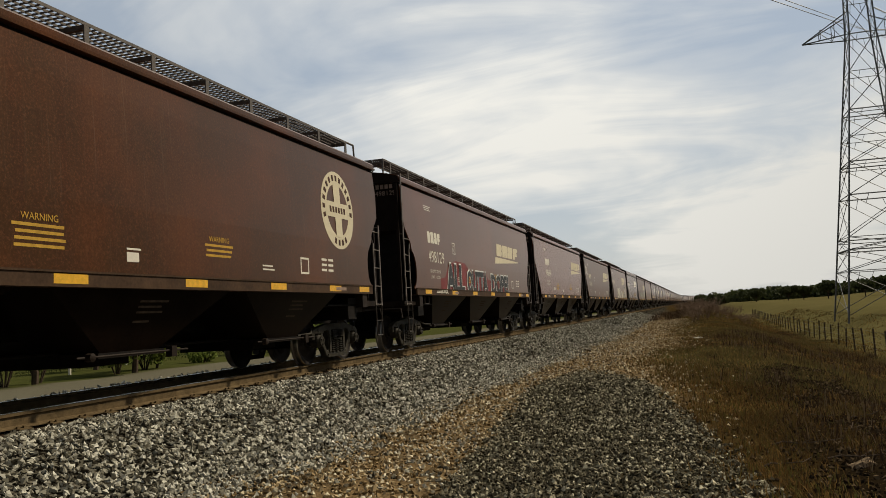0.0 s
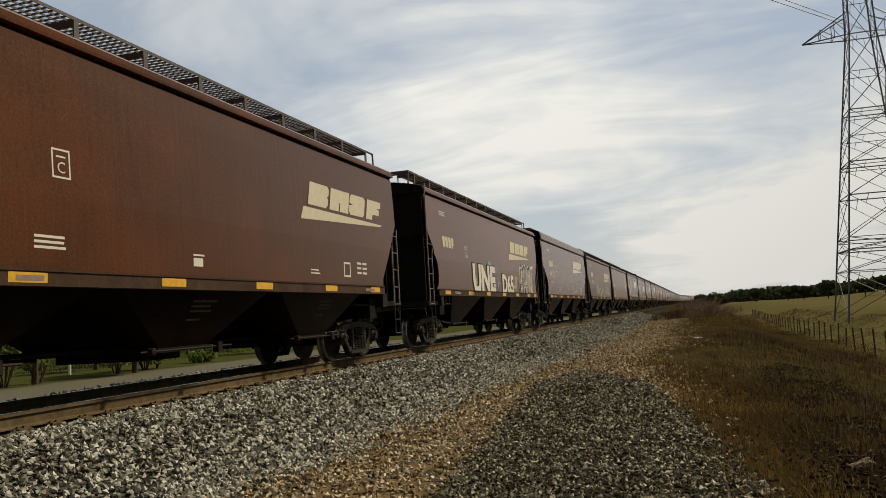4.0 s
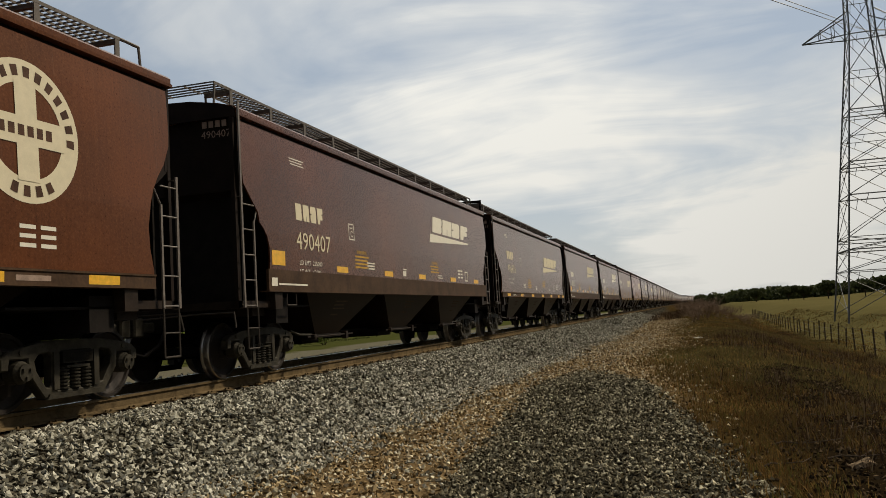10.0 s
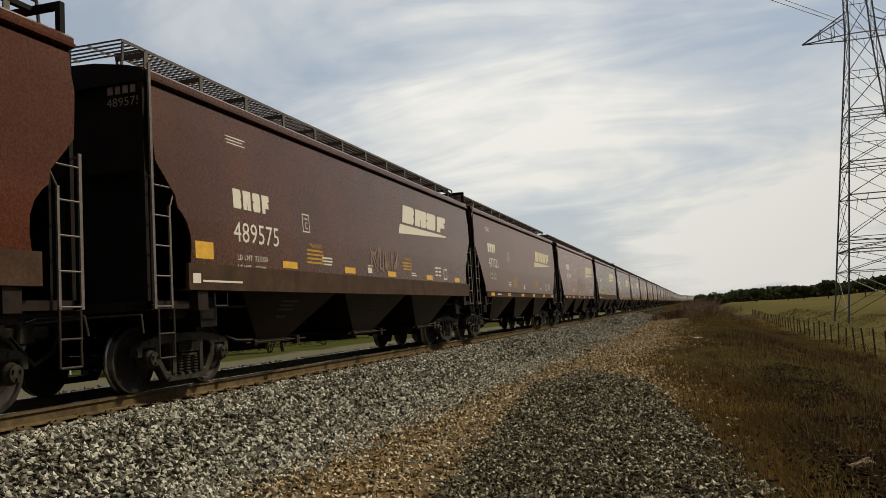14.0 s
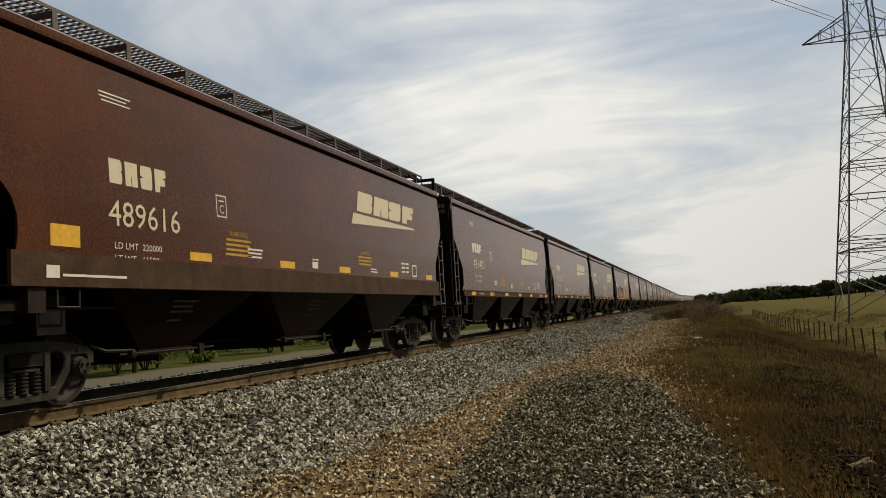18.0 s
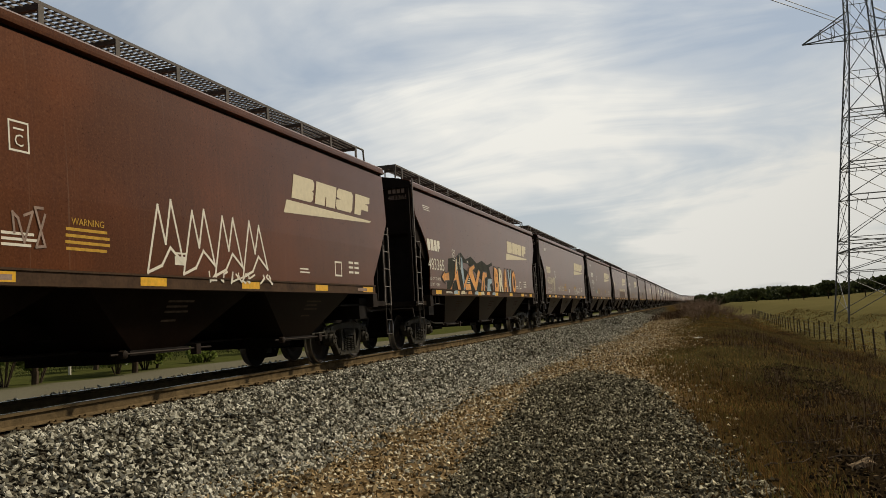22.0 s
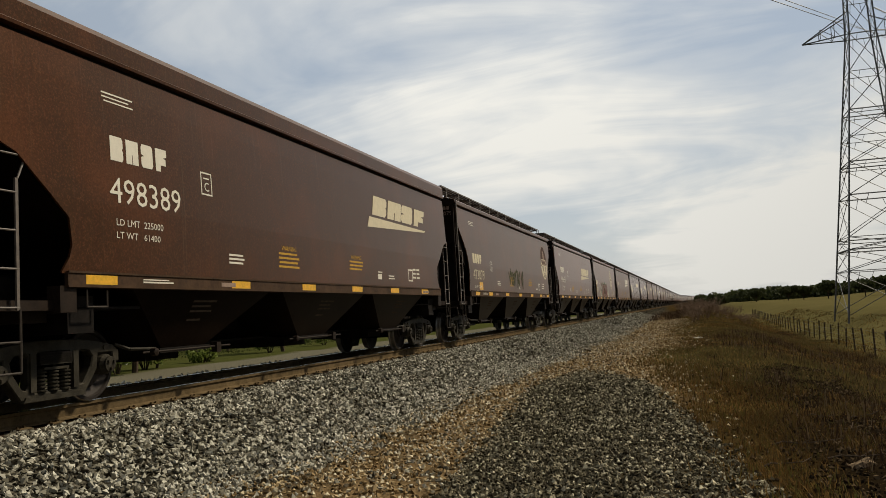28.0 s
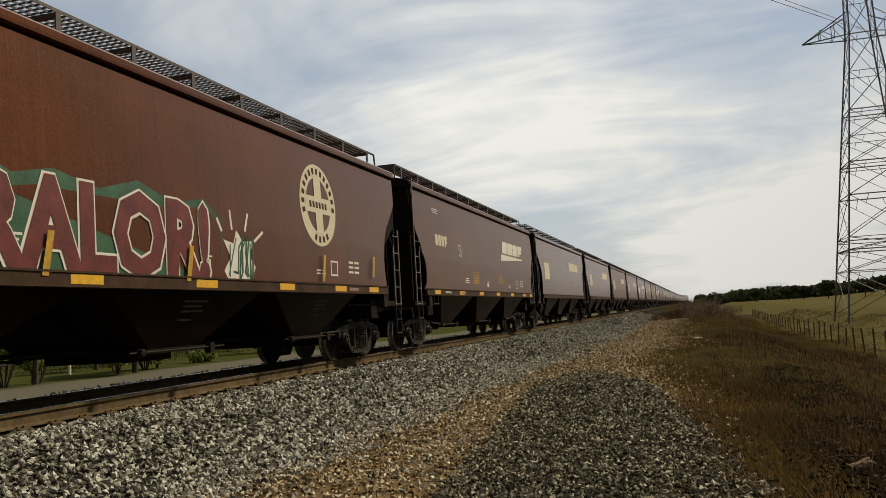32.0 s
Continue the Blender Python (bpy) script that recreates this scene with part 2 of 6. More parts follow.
def ground_z(x, y):
    """Height of the land: track bed, ballast shoulder, trackside path, bank down to the field."""
    if x >= 0:
        z = -0.215 - 0.485 * smooth(1.5, 3.6, x) - 1.45 * smooth(9.3, 15.5, x) + 1.5 * smooth(16.0, 25, x)
        z += 3.0 * smooth(48, 130, x) * smooth(110, 270, y)      # rising pasture
        z += 0.12 * math.exp(-((x - heap_line(y)) / 1.2) ** 2) * (1 - smooth(15, 21, y)) * smooth(3, 5, y)      # low heap of dark gravel
    else:
        z = -0.24 - 0.26 * smooth(1.55, 5.0, -x) - 0.5 * smooth(14, 40, -x)
    far = smooth(60, 900, math.hypot(x, y))
    z += 0.06 * noise.noise((x * 0.35, y * 0.35, 0.0)) * smooth(1.8, 5, abs(x))
    z += far * 0.8 * noise.noise((x * 0.004, y * 0.004, 3.0)) * smooth(30, 200, abs(x))
    return z


def ground_material():
    m, k, b = material("trackside_ground", 0.95)
    g = k.n("ShaderNodeNewGeometry")
    sep = k.n("ShaderNodeSeparateXYZ")
    co = g.outputs["Position"]
    k.link(co, sep.inputs[0])
    x, y = sep.outputs[0], sep.outputs[1]
    wob = k.noise(co, 0.45, 5.0, 0.6)
    wob2 = k.noise(co, 2.2, 4.0, 0.6)
    edge = k.math("ADD", k.math("MULTIPLY", wob, 1.6), k.math("MULTIPLY", wob2, 0.7))
    xe = k.math("ADD", x, k.math("SUBTRACT", edge, 1.15))
    stones = k.n("ShaderNodeTexVoronoi", i_Scale=17.0)
    k.link(co, stones.inputs["Vector"])
    cell = k.n("ShaderNodeSeparateColor")
    k.link(stones.outputs["Color"], cell.inputs[0])
    stone = k.ramp(cell.outputs[0], (0.0, (0.012, 0.010, 0.007)), (0.5, (0.055, 0.049, 0.036)), (1.0, (0.20, 0.18, 0.135)))
    # shade in the gaps between stones, multiplied into the colour
    gap = k.ramp(stones.outputs["Distance"], (0.25, 1.0), (0.62, 0.12))
    stone = k.mix(1.0, stone, gap, "MULTIPLY")
    fine = k.noise(co, 30.0, 6.0, 0.7)
    mid = k.noise(co, 1.4, 5.0, 0.65)
    dirt = k.mix(mid, (0.15, 0.10, 0.046), (0.27, 0.185, 0.095))
    dirt = k.mix(k.ramp(fine, (0.42, 0.0), (0.6, 0.75)), dirt, (0.055, 0.038, 0.021))
    dark = k.mix(k.ramp(fine, (0.4, 0.0), (0.62, 1.0)), (0.020, 0.018, 0.012), (0.085, 0.076, 0.052))
    dry = k.mix(mid, (0.026, 0.016, 0.006), (0.070, 0.046, 0.016))
    dry = k.mix(k.ramp(k.noise(co, 9.0, 6.0, 0.7), (0.45, 0.0), (0.7, 0.7)), dry, (0.016, 0.011, 0.006))
    pasture = k.mix(k.noise(co, 0.07, 6.0, 0.65), (0.080, 0.070, 0.026), (0.155, 0.128, 0.055))
    pasture = k.mix(k.ramp(fine, (0.4, 0.0), (0.7, 0.4)), pasture, (0.06, 0.06, 0.02))
    # bands across the line of the track
    def step(a, w, v):
        return k.math("DIVIDE", k.math("SUBTRACT", v, a), w, clamp=True)
    col = k.mix(step(4.15, 0.7, xe), stone, dirt)
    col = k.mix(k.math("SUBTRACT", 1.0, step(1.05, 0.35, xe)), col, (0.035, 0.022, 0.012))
    # the heap: an ellipse
    line = k.math("ADD", k.math("MULTIPLY", y, -0.125), 8.34)
    ex = k.math("DIVIDE", k.math("SUBTRACT", k.math("ADD", x, k.math("MULTIPLY", k.math("SUBTRACT", wob2, 0.5), 0.5)), line), 1.36)
    ey = k.math("MAXIMUM", k.math("DIVIDE", k.math("SUBTRACT", y, 9.5), 11.2), 0.0)
    rr = k.math("ADD", k.math("MULTIPLY", ex, ex), k.math("MULTIPLY", ey, ey))
    col = k.mix(k.math("SUBTRACT", 1.0, step(0.8, 0.35, rr)), col, dark)
    grassy = step(7.3, 1.2, k.math("ADD", xe, k.math("MULTIPLY", k.math("SUBTRACT", y, 14.0), 0.03)))
    col = k.mix(grassy, col, dry)
    col = k.mix(step(15.3, 1.2, xe), col, pasture)
    # dark reddish patches of dead weeds on the bank
    patch = k.ramp(k.noise(k.mapped(co, scale=(0.30, 0.12, 1), loc=(2.6, 0.4, 0)), 1.0, 3.0, 0.6), (0.46, 0.0), (0.58, 0.85))
    col = k.mix(k.math("MULTIPLY", k.math("MULTIPLY", patch, step(9.4, 1.5, xe)), k.math("SUBTRACT", 1.0, step(15.0, 1.0, xe))), col, (0.030, 0.017, 0.010))
    # strip of dark bare soil down the bank
    bare = k.math("MULTIPLY", step(8.95, 0.5, xe), k.math("SUBTRACT", 1.0, step(11.4, 0.8, xe)))
    bare = k.math("MULTIPLY", bare, k.math("SUBTRACT", 1.0, step(19.0, 5.0, y)))
    col = k.mix(k.math("MULTIPLY", bare, 0.9), col, (0.013, 0.009, 0.005))
    # far side of the track: pale gravel lane, then pasture
    back = k.math("MULTIPLY", x, -1.0)
    pale = k.mix(fine, (0.085, 0.080, 0.056), (0.165, 0.152, 0.108))
    col = k.mix(step(3.0, 0.6, back), col, pale)
    col = k.mix(step(10.4, 0.8, k.math("ADD", back, edge)), col, k.mix(mid, (0.035, 0.045, 0.012), (0.075, 0.075, 0.024)))
    k.link(col, b.inputs["Base Color"])
    bp = k.n("ShaderNodeBump", i_Strength=0.6, i_Distance=0.03)
    h = k.math("ADD", k.math("MULTIPLY", stones.outputs["Distance"], -0.6), k.math("MULTIPLY", fine, 0.8))
    k.link(h, bp.inputs["Height"])
    k.link(bp.outputs[0], b.inputs["Normal"])
    return m


M["ground"] = ground_material()


def steps(*runs):
    out = []
    for a, b, n in runs:
        out += [a + (b - a) * k / n for k in range(n)]
    return out + [runs[-1][1]]


def make_ground():
    xs = steps((-2600, -400, 8), (-400, -60, 12), (-60, -14, 12), (-14, -3.6, 12), (-3.6, -1.4, 10), (-1.4, 1.4, 4), (1.4, 4, 16), (4, 17, 44), (17, 60, 22), (60, 400, 14), (400, 2600, 10))
    ys = steps((-300, -20, 10), (-20, 4, 10), (4, 30, 60), (30, 80, 40), (80, 300, 30), (300, 900, 16), (900, 3800, 12))
    verts = [(x, y, ground_z(x, y)) for y in ys for x in xs]
    w = len(xs)
    faces = [(j * w + i, j * w + i + 1, (j + 1) * w + i + 1, (j + 1) * w + i) for j in range(len(ys) - 1) for i in range(w - 1)]
    me = bpy.data.meshes.new("ground")
    me.from_pydata(verts, [], faces)
    me.polygons.foreach_set("use_smooth", [True] * len(me.polygons))
    me.materials.append(M["ground"])
    tagged(new("ground", me), "trackside ground of ballast, brown dirt and dry grass running into pasture", "ground", kind="structure")


make_ground()

# ---- track ----
TRACK_END, BEND = 1150.0, 450.0


def bend(y):
    """Sideways shift of the line, which turns slightly in the far distance."""
    d = min(max(0.0, y - BEND), 300.0)
    return 0.00022 * d * d + 0.132 * max(0.0, y - BEND - 300.0)


def make_track():
    track = tagged(new("railway_track"), "single railway track with rusty rails on dark wooden ties", "railway track", kind="structure")
    prof = [(-0.075, -0.185), (0.075, -0.185), (0.075, -0.172), (0.012, -0.150), (0.010, -0.050), (0.036, -0.040), (0.036, -0.006), (0.028, 0.0), (-0.028, 0.0), (-0.036, -0.006), (-0.036, -0.040), (-0.010, -0.050), (-0.012, -0.150), (-0.075, -0.172)]
    ys = steps((-40, BEND, 10), (BEND, TRACK_END, 28))
    for side in (1, -1):
        bm = bmesh.new()
        rings = [[bm.verts.new((side * 0.7525 + px + bend(y), y, pz)) for px, pz in prof] for y in ys]
        n = len(prof)
        for a, b2 in zip(rings, rings[1:]):
            for k in range(n):
                f = bm.faces.new((a[k], a[(k + 1) % n], b2[(k + 1) % n], b2[k]))
                f.material_index = 1 if k in (6, 7, 8) else 0
        rail = part("rail", bm, "rail", track, "rusty steel rail with a worn bright head")
        rail.data.materials.append(M["railtop"])
    # ties with tie plates and spikes
    bm = bmesh.new(); box(bm, -1.295, 1.295, -0.115, 0.115, -0.37, -0.195)
    bmesh.ops.bevel(bm, geom=bm.edges[:], offset=0.012, segments=1, affect="EDGES")
    tie = part("tie", bm, "tie", track)
    bm = bmesh.new()
    for s in (1, -1):
        box(bm, s * 0.7525 - 0.17, s * 0.7525 + 0.17, -0.095, 0.095, -0.195, -0.181)
        for dx in (-0.095, 0.095):
            for dy in (-0.05, 0.05):
                box(bm, s * 0.7525 + dx - 0.012, s * 0.7525 + dx + 0.012, dy - 0.012, dy + 0.012, -0.2, -0.155)
    plate = part("tie_plate", bm, "rail", track)
    rnd = random.Random(5)
    y, count = -2.0, 0
    while y < 110:
        for o in (tie, plate):
            c = o if count == 0 else o.copy()
            if count:
                scene.collection.objects.link(c)
            c.location = (rnd.uniform(-0.04, 0.04) if o is tie else 0, y, rnd.uniform(-0.006, 0.0) if o is tie else 0)
            c.rotation_euler[2] = rnd.uniform(-0.012, 0.012) if o is tie else 0
        y += 0.495 + rnd.uniform(-0.02, 0.02)
        count += 1


make_track()


# ---- covered hopper cars ----
HALF = 8.26          # half length between the corner posts of the car being built


def set_length(kind):
    """The cars with wide curved ends are the longer ones."""
    global HALF
    HALF = 8.58 if kind in ("wide", "bulge") else 8.26


SIDE_X = ((1.40, 1.595), (1.60, 1.60), (2.40, 1.60), (3.30, 1.565), (3.80, 1.54), (4.27, 1.505))
# how far the side sheet is cut back from the corner post, at each height
CUTS = {
    "round": ((1.40, 0.62), (1.57, 0.60), (1.64, 0.70), (1.75, 0.77), (1.97, 0.80), (2.15, 0.79), (2.32, 0.72), (2.45, 0.60), (2.52, 0.50), (2.69, 0.46), (3.11, 0.06), (3.69, 0.0), (3.9, 0.04), (4.27, 0.04)),
    "wide": ((1.40, 1.0), (1.62, 0.97), (1.91, 1.04), (2.21, 1.06), (2.50, 1.0), (2.71, 0.92), (2.90, 0.79), (3.07, 0.61), (3.13, 0.56), (3.35, 0.31), (3.52, 0.14), (3.84, 0.10), (4.27, 0.08)),
    "bulge": ((1.40, 0.60), (1.62, 0.57), (1.91, 0.64), (2.21, 0.66), (2.50, 0.60), (2.71, 0.52), (2.90, 0.40), (3.07, 0.26), (3.35, 0.12), (3.52, 0.10), (4.27, 0.08)),
    "slant": ((1.40, 1.12), (1.52, 1.10), (1.73, 1.09), (3.04, 0.05), (4.0, 0.03), (4.27, 0.03)),
    "notch": ((1.40, 1.0), (1.56, 0.96), (1.72, 1.08), (1.87, 1.13), (2.18, 1.09), (2.81, 0.34), (2.92, 0.02), (4.27, 0.0)),
}


def lerp(table, z):
    for (a, u), (b, v) in zip(table, table[1:]):
        if z <= b:
            return u + (v - u) * max(0.0, (z - a) / (b - a))
    return table[-1][1]


def side_x(z):
    return lerp(SIDE_X, z)


def side_sheet(bm, s, cut, z0):
    """One side sheet with a real thickness; s is 1 for the near side, -1 for the other."""
    zs = sorted({z0} | {z for z, _ in CUTS[cut] if z > z0} | {z for z, _ in SIDE_X if z > z0})
    zs = [z for z in zs if z < 4.14] + [4.145]
    cols = (-1, -0.92, -0.6, -0.3, 0, 0.3, 0.6, 0.92, 1)
    grids = []
    for inset in (0.0, 0.03):
        g = []
        for z in zs:
            e = HALF - lerp(CUTS[cut], z)
            g.append([bm.verts.new((s * (side_x(z) - inset), c * e, z)) for c in cols])
        grids.append(g)
    n, w = len(zs), len(cols)
    for g in grids:
        for j in range(n - 1):
            for i in range(w - 1):
                bm.faces.new((g[j][i], g[j][i + 1], g[j + 1][i + 1], g[j + 1][i]))
    o, q = grids
    for j in range(n - 1):
        for i in (0, w - 1):
            bm.faces.new((o[j][i], o[j + 1][i], q[j + 1][i], q[j][i]))
    for j in (0, n - 1):
        for i in range(w - 1):
            bm.faces.new((o[j][i], o[j][i + 1], q[j][i + 1], q[j][i]))


def frustum(bm, top, bot, zt, zb):
    """A tapered bin: rectangles (x0, x1, y0, y1) at zt and zb."""
    a = [bm.verts.new((x, y, zt)) for x, y in ((top[0], top[2]), (top[1], top[2]), (top[1], top[3]), (top[0], top[3]))]
    b = [bm.verts.new((x, y, zb)) for x, y in ((bot[0], bot[2]), (bot[1], bot[2]), (bot[1], bot[3]), (bot[0], bot[3]))]
    bm.faces.new(a); bm.faces.new(b[::-1])
    for k in range(4):
        bm.faces.new((a[k], b[k], b[(k + 1) % 4], a[(k + 1) % 4]))


def grating(bm, x0, x1, y0, y1, z, dense):
    for xx in (x0, x1 - 0.012):
        box(bm, xx, xx + 0.012, y0, y1, z - 0.045, z)
    n = int((y1 - y0) / (0.11 if dense else 0.4))
    for k in range(n + 1):
        y = y0 + (y1 - y0) * k / n
        box(bm, x0, x1, y - 0.004, y + 0.004, z - 0.026, z - 0.002)
    if dense:
        for k in (1, 2, 3):
            xx = x0 + (x1 - x0) * k / 4
            box(bm, xx - 0.003, xx + 0.003, y0, y1, z - 0.036, z - 0.006)


def inside(p, loop):
    odd = False
    for (y0, z0), (y1, z1) in zip(loop, loop[1:] + loop[:1]):
        if (z0 > p.y) != (z1 > p.y) and p.x < y0 + (p.y - z0) / (z1 - z0) * (y1 - y0):
            odd = not odd
    return odd


def pierced(bm, rim, holes, x0, x1, s):
    """A thick plate with openings; loops are (y, z), and the edges of its outer face are rounded."""
    pts, edges = [], []
    for loop in (rim, *holes):
        n, b = len(loop), len(pts)
        pts += [Vector(p) for p in loop]
        edges += [(b + k, b + (k + 1) % n) for k in range(n)]
    vs, _, fs = geometry.delaunay_2d_cdt(pts, edges, [], 1, 1e-5)[:3]
    fs = [f for f in fs if not any(inside(sum((vs[k] for k in f), Vector((0, 0))) / len(f), h) for h in holes)]
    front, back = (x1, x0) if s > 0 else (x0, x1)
    a = [bm.verts.new((front, p.x, p.y)) for p in vs]
    c = [bm.verts.new((back, p.x, p.y)) for p in vs]
    outer = []
    for f in fs:
        outer.append(bm.faces.new([a[k] for k in f]))
        bm.faces.new([c[k] for k in reversed(f)])
    rims = [e for f in outer for e in f.edges if len(e.link_faces) == 1]
    idx = {v: k for k, v in enumerate(a)}
    for e in rims:
        u, w = idx[e.verts[0]], idx[e.verts[1]]
        bm.faces.new((a[u], a[w], c[w], c[u]))
    bmesh.ops.bevel(bm, geom=rims, offset=0.016, segments=1, affect="EDGES")


TRUCKS = []
WHEELS = {}


def make_truck(car, y0):
    """A three-piece freight truck with two wheel sets, built once and then copied."""
    if TRUCKS:
        tr = copy_thing(TRUCKS[0], pose(0, y0, 0))
        tr.parent = car
        return tr
    tr = new("truck"); tr.parent = car; tr.location = (0, y0, 0)
    TRUCKS.append(tr)
    for wy in (-0.889, 0.889):
        for s in (1, -1):
            bm = bmesh.new()
            prof = [(0.085, 0.66), (0.28, 0.70), (0.375, 0.672), (0.47, 0.668), (0.482, 0.68), (0.478, 0.70), (0.461, 0.716), (0.457, 0.80), (0.449, 0.818), (0.405, 0.822), (0.392, 0.79), (0.30, 0.755), (0.13, 0.80), (0.12, 0.84), (0.085, 0.85)]
            lathe(bm, [(r, s * a) for r, a in prof], "x", (0, 0, 0), 36)
            w = part("wheel", bm, "wheel", tr, "dark steel railway wheel with a bright tread", smooth=False)
            w.data.materials.append(M["tread"])
            for p in w.data.polygons:
                r = math.hypot(p.center.y, p.center.z)
                p.material_index = 1 if 0.440 < r and len(p.vertices) == 4 and abs(p.normal.x) < 0.8 else 0
            w.location = (0, wy, 0.457)
        bm = bmesh.new()
        lathe(bm, [(0.085, -1.1), (0.085, 1.1)], "x", (0, wy, 0.457), 12)
        part("axle", bm, "gear", tr)
    for s in (1, -1):
        bm = bmesh.new()
        a, b = (0.94, 1.06) if s > 0 else (-1.06, -0.94)
        half = [(0.0, 0.80), (0.40, 0.80), (0.75, 0.75), (1.06, 0.70), (1.17, 0.62), (1.17, 0.48), (1.05, 0.48), (1.03, 0.60), (0.77, 0.60), (0.75, 0.42), (0.70, 0.35), (0.52, 0.13), (0.0, 0.12)]
        rim = half + [(-y, z) for y, z in half[-2:0:-1]]
        tear = [(0.40, 0.61), (0.45, 0.66), (0.60, 0.64), (0.66, 0.57), (0.63, 0.45), (0.49, 0.26), (0.43, 0.25), (0.40, 0.30)]
        pierced(bm, rim, ([(-0.30, 0.21), (0.30, 0.21), (0.30, 0.60), (0.25, 0.66), (-0.25, 0.66), (-0.30, 0.60)], tear, [(-y, z) for y, z in tear]), a, b, s)
        extrude(bm, [(-0.50, 0.115), (0.50, 0.115), (0.46, 0.175), (-0.46, 0.175)], a - 0.02, b + 0.025)
        for q in (1, -1):
            extrude(bm, [(q * 0.30, 0.66), (q * 0.39, 0.66), (q * 0.39, 0.22), (q * 0.30, 0.22)], b if s > 0 else a - 0.022, b + 0.022 if s > 0 else a)
            lathe(bm, [(0.030, s * 1.055), (0.030, s * 1.075)], "x", (0, q * 0.88, 0.675), 8)
        bx0, bx1 = sorted((s * 1.0, s * 1.10))
        box(bm, bx0, bx1, -0.25, 0.25, 0.52, 0.63)
        box(bm, bx0, bx1, -0.20, 0.20, 0.46, 0.49)
        part("side_frame", bm, "truck", tr, "cast steel side frame")
        for q in (-0.19, 0.0, 0.19) if s > 0 else ():
            bm = bmesh.new()
            coil = [(0.045, 0.21)] + [(r0, 0.225 + 0.042 * k + dz) for k in range(6) for r0, dz in ((0.052, -0.016), (0.078, -0.007), (0.078, 0.007), (0.052, 0.016))] + [(0.045, 0.47)]
            lathe(bm, coil, "z", ((a + b) / 2 + s * 0.025, q, 0), 10)
            part("coil_spring", bm, "truck", tr)
        for wy in (-0.889, 0.889):
            bm = bmesh.new()
            lathe(bm, [(0.13, s * 0.93), (0.13, s * 1.08), (0.10, s * 1.12), (0.10, s * 1.15), (0.05, s * 1.155)], "x", (0, wy, 0.457), 16)
            for k in range(3):
                q = 2 * math.pi * k / 3 + 0.5
                box(bm, s * 1.145, s * 1.175, wy + 0.06 * math.cos(q) - 0.016, wy + 0.06 * math.cos(q) + 0.016, 0.457 + 0.06 * math.sin(q) - 0.016, 0.457 + 0.06 * math.sin(q) + 0.016)
            part("bearing_cap", bm, "truck", tr)
    bm = bmesh.new()
    box(bm, -1.10, 1.10, -0.26, 0.26, 0.53, 0.66)
    box(bm, -0.35, 0.35, -0.22, 0.22, 0.66, 0.80)
    for wy in (-0.40, 0.40):
        box(bm, -0.75, 0.75, wy - 0.05, wy + 0.05, 0.33, 0.43)      # brake beams
    part("bolster", bm, "gear", tr)
    return tr


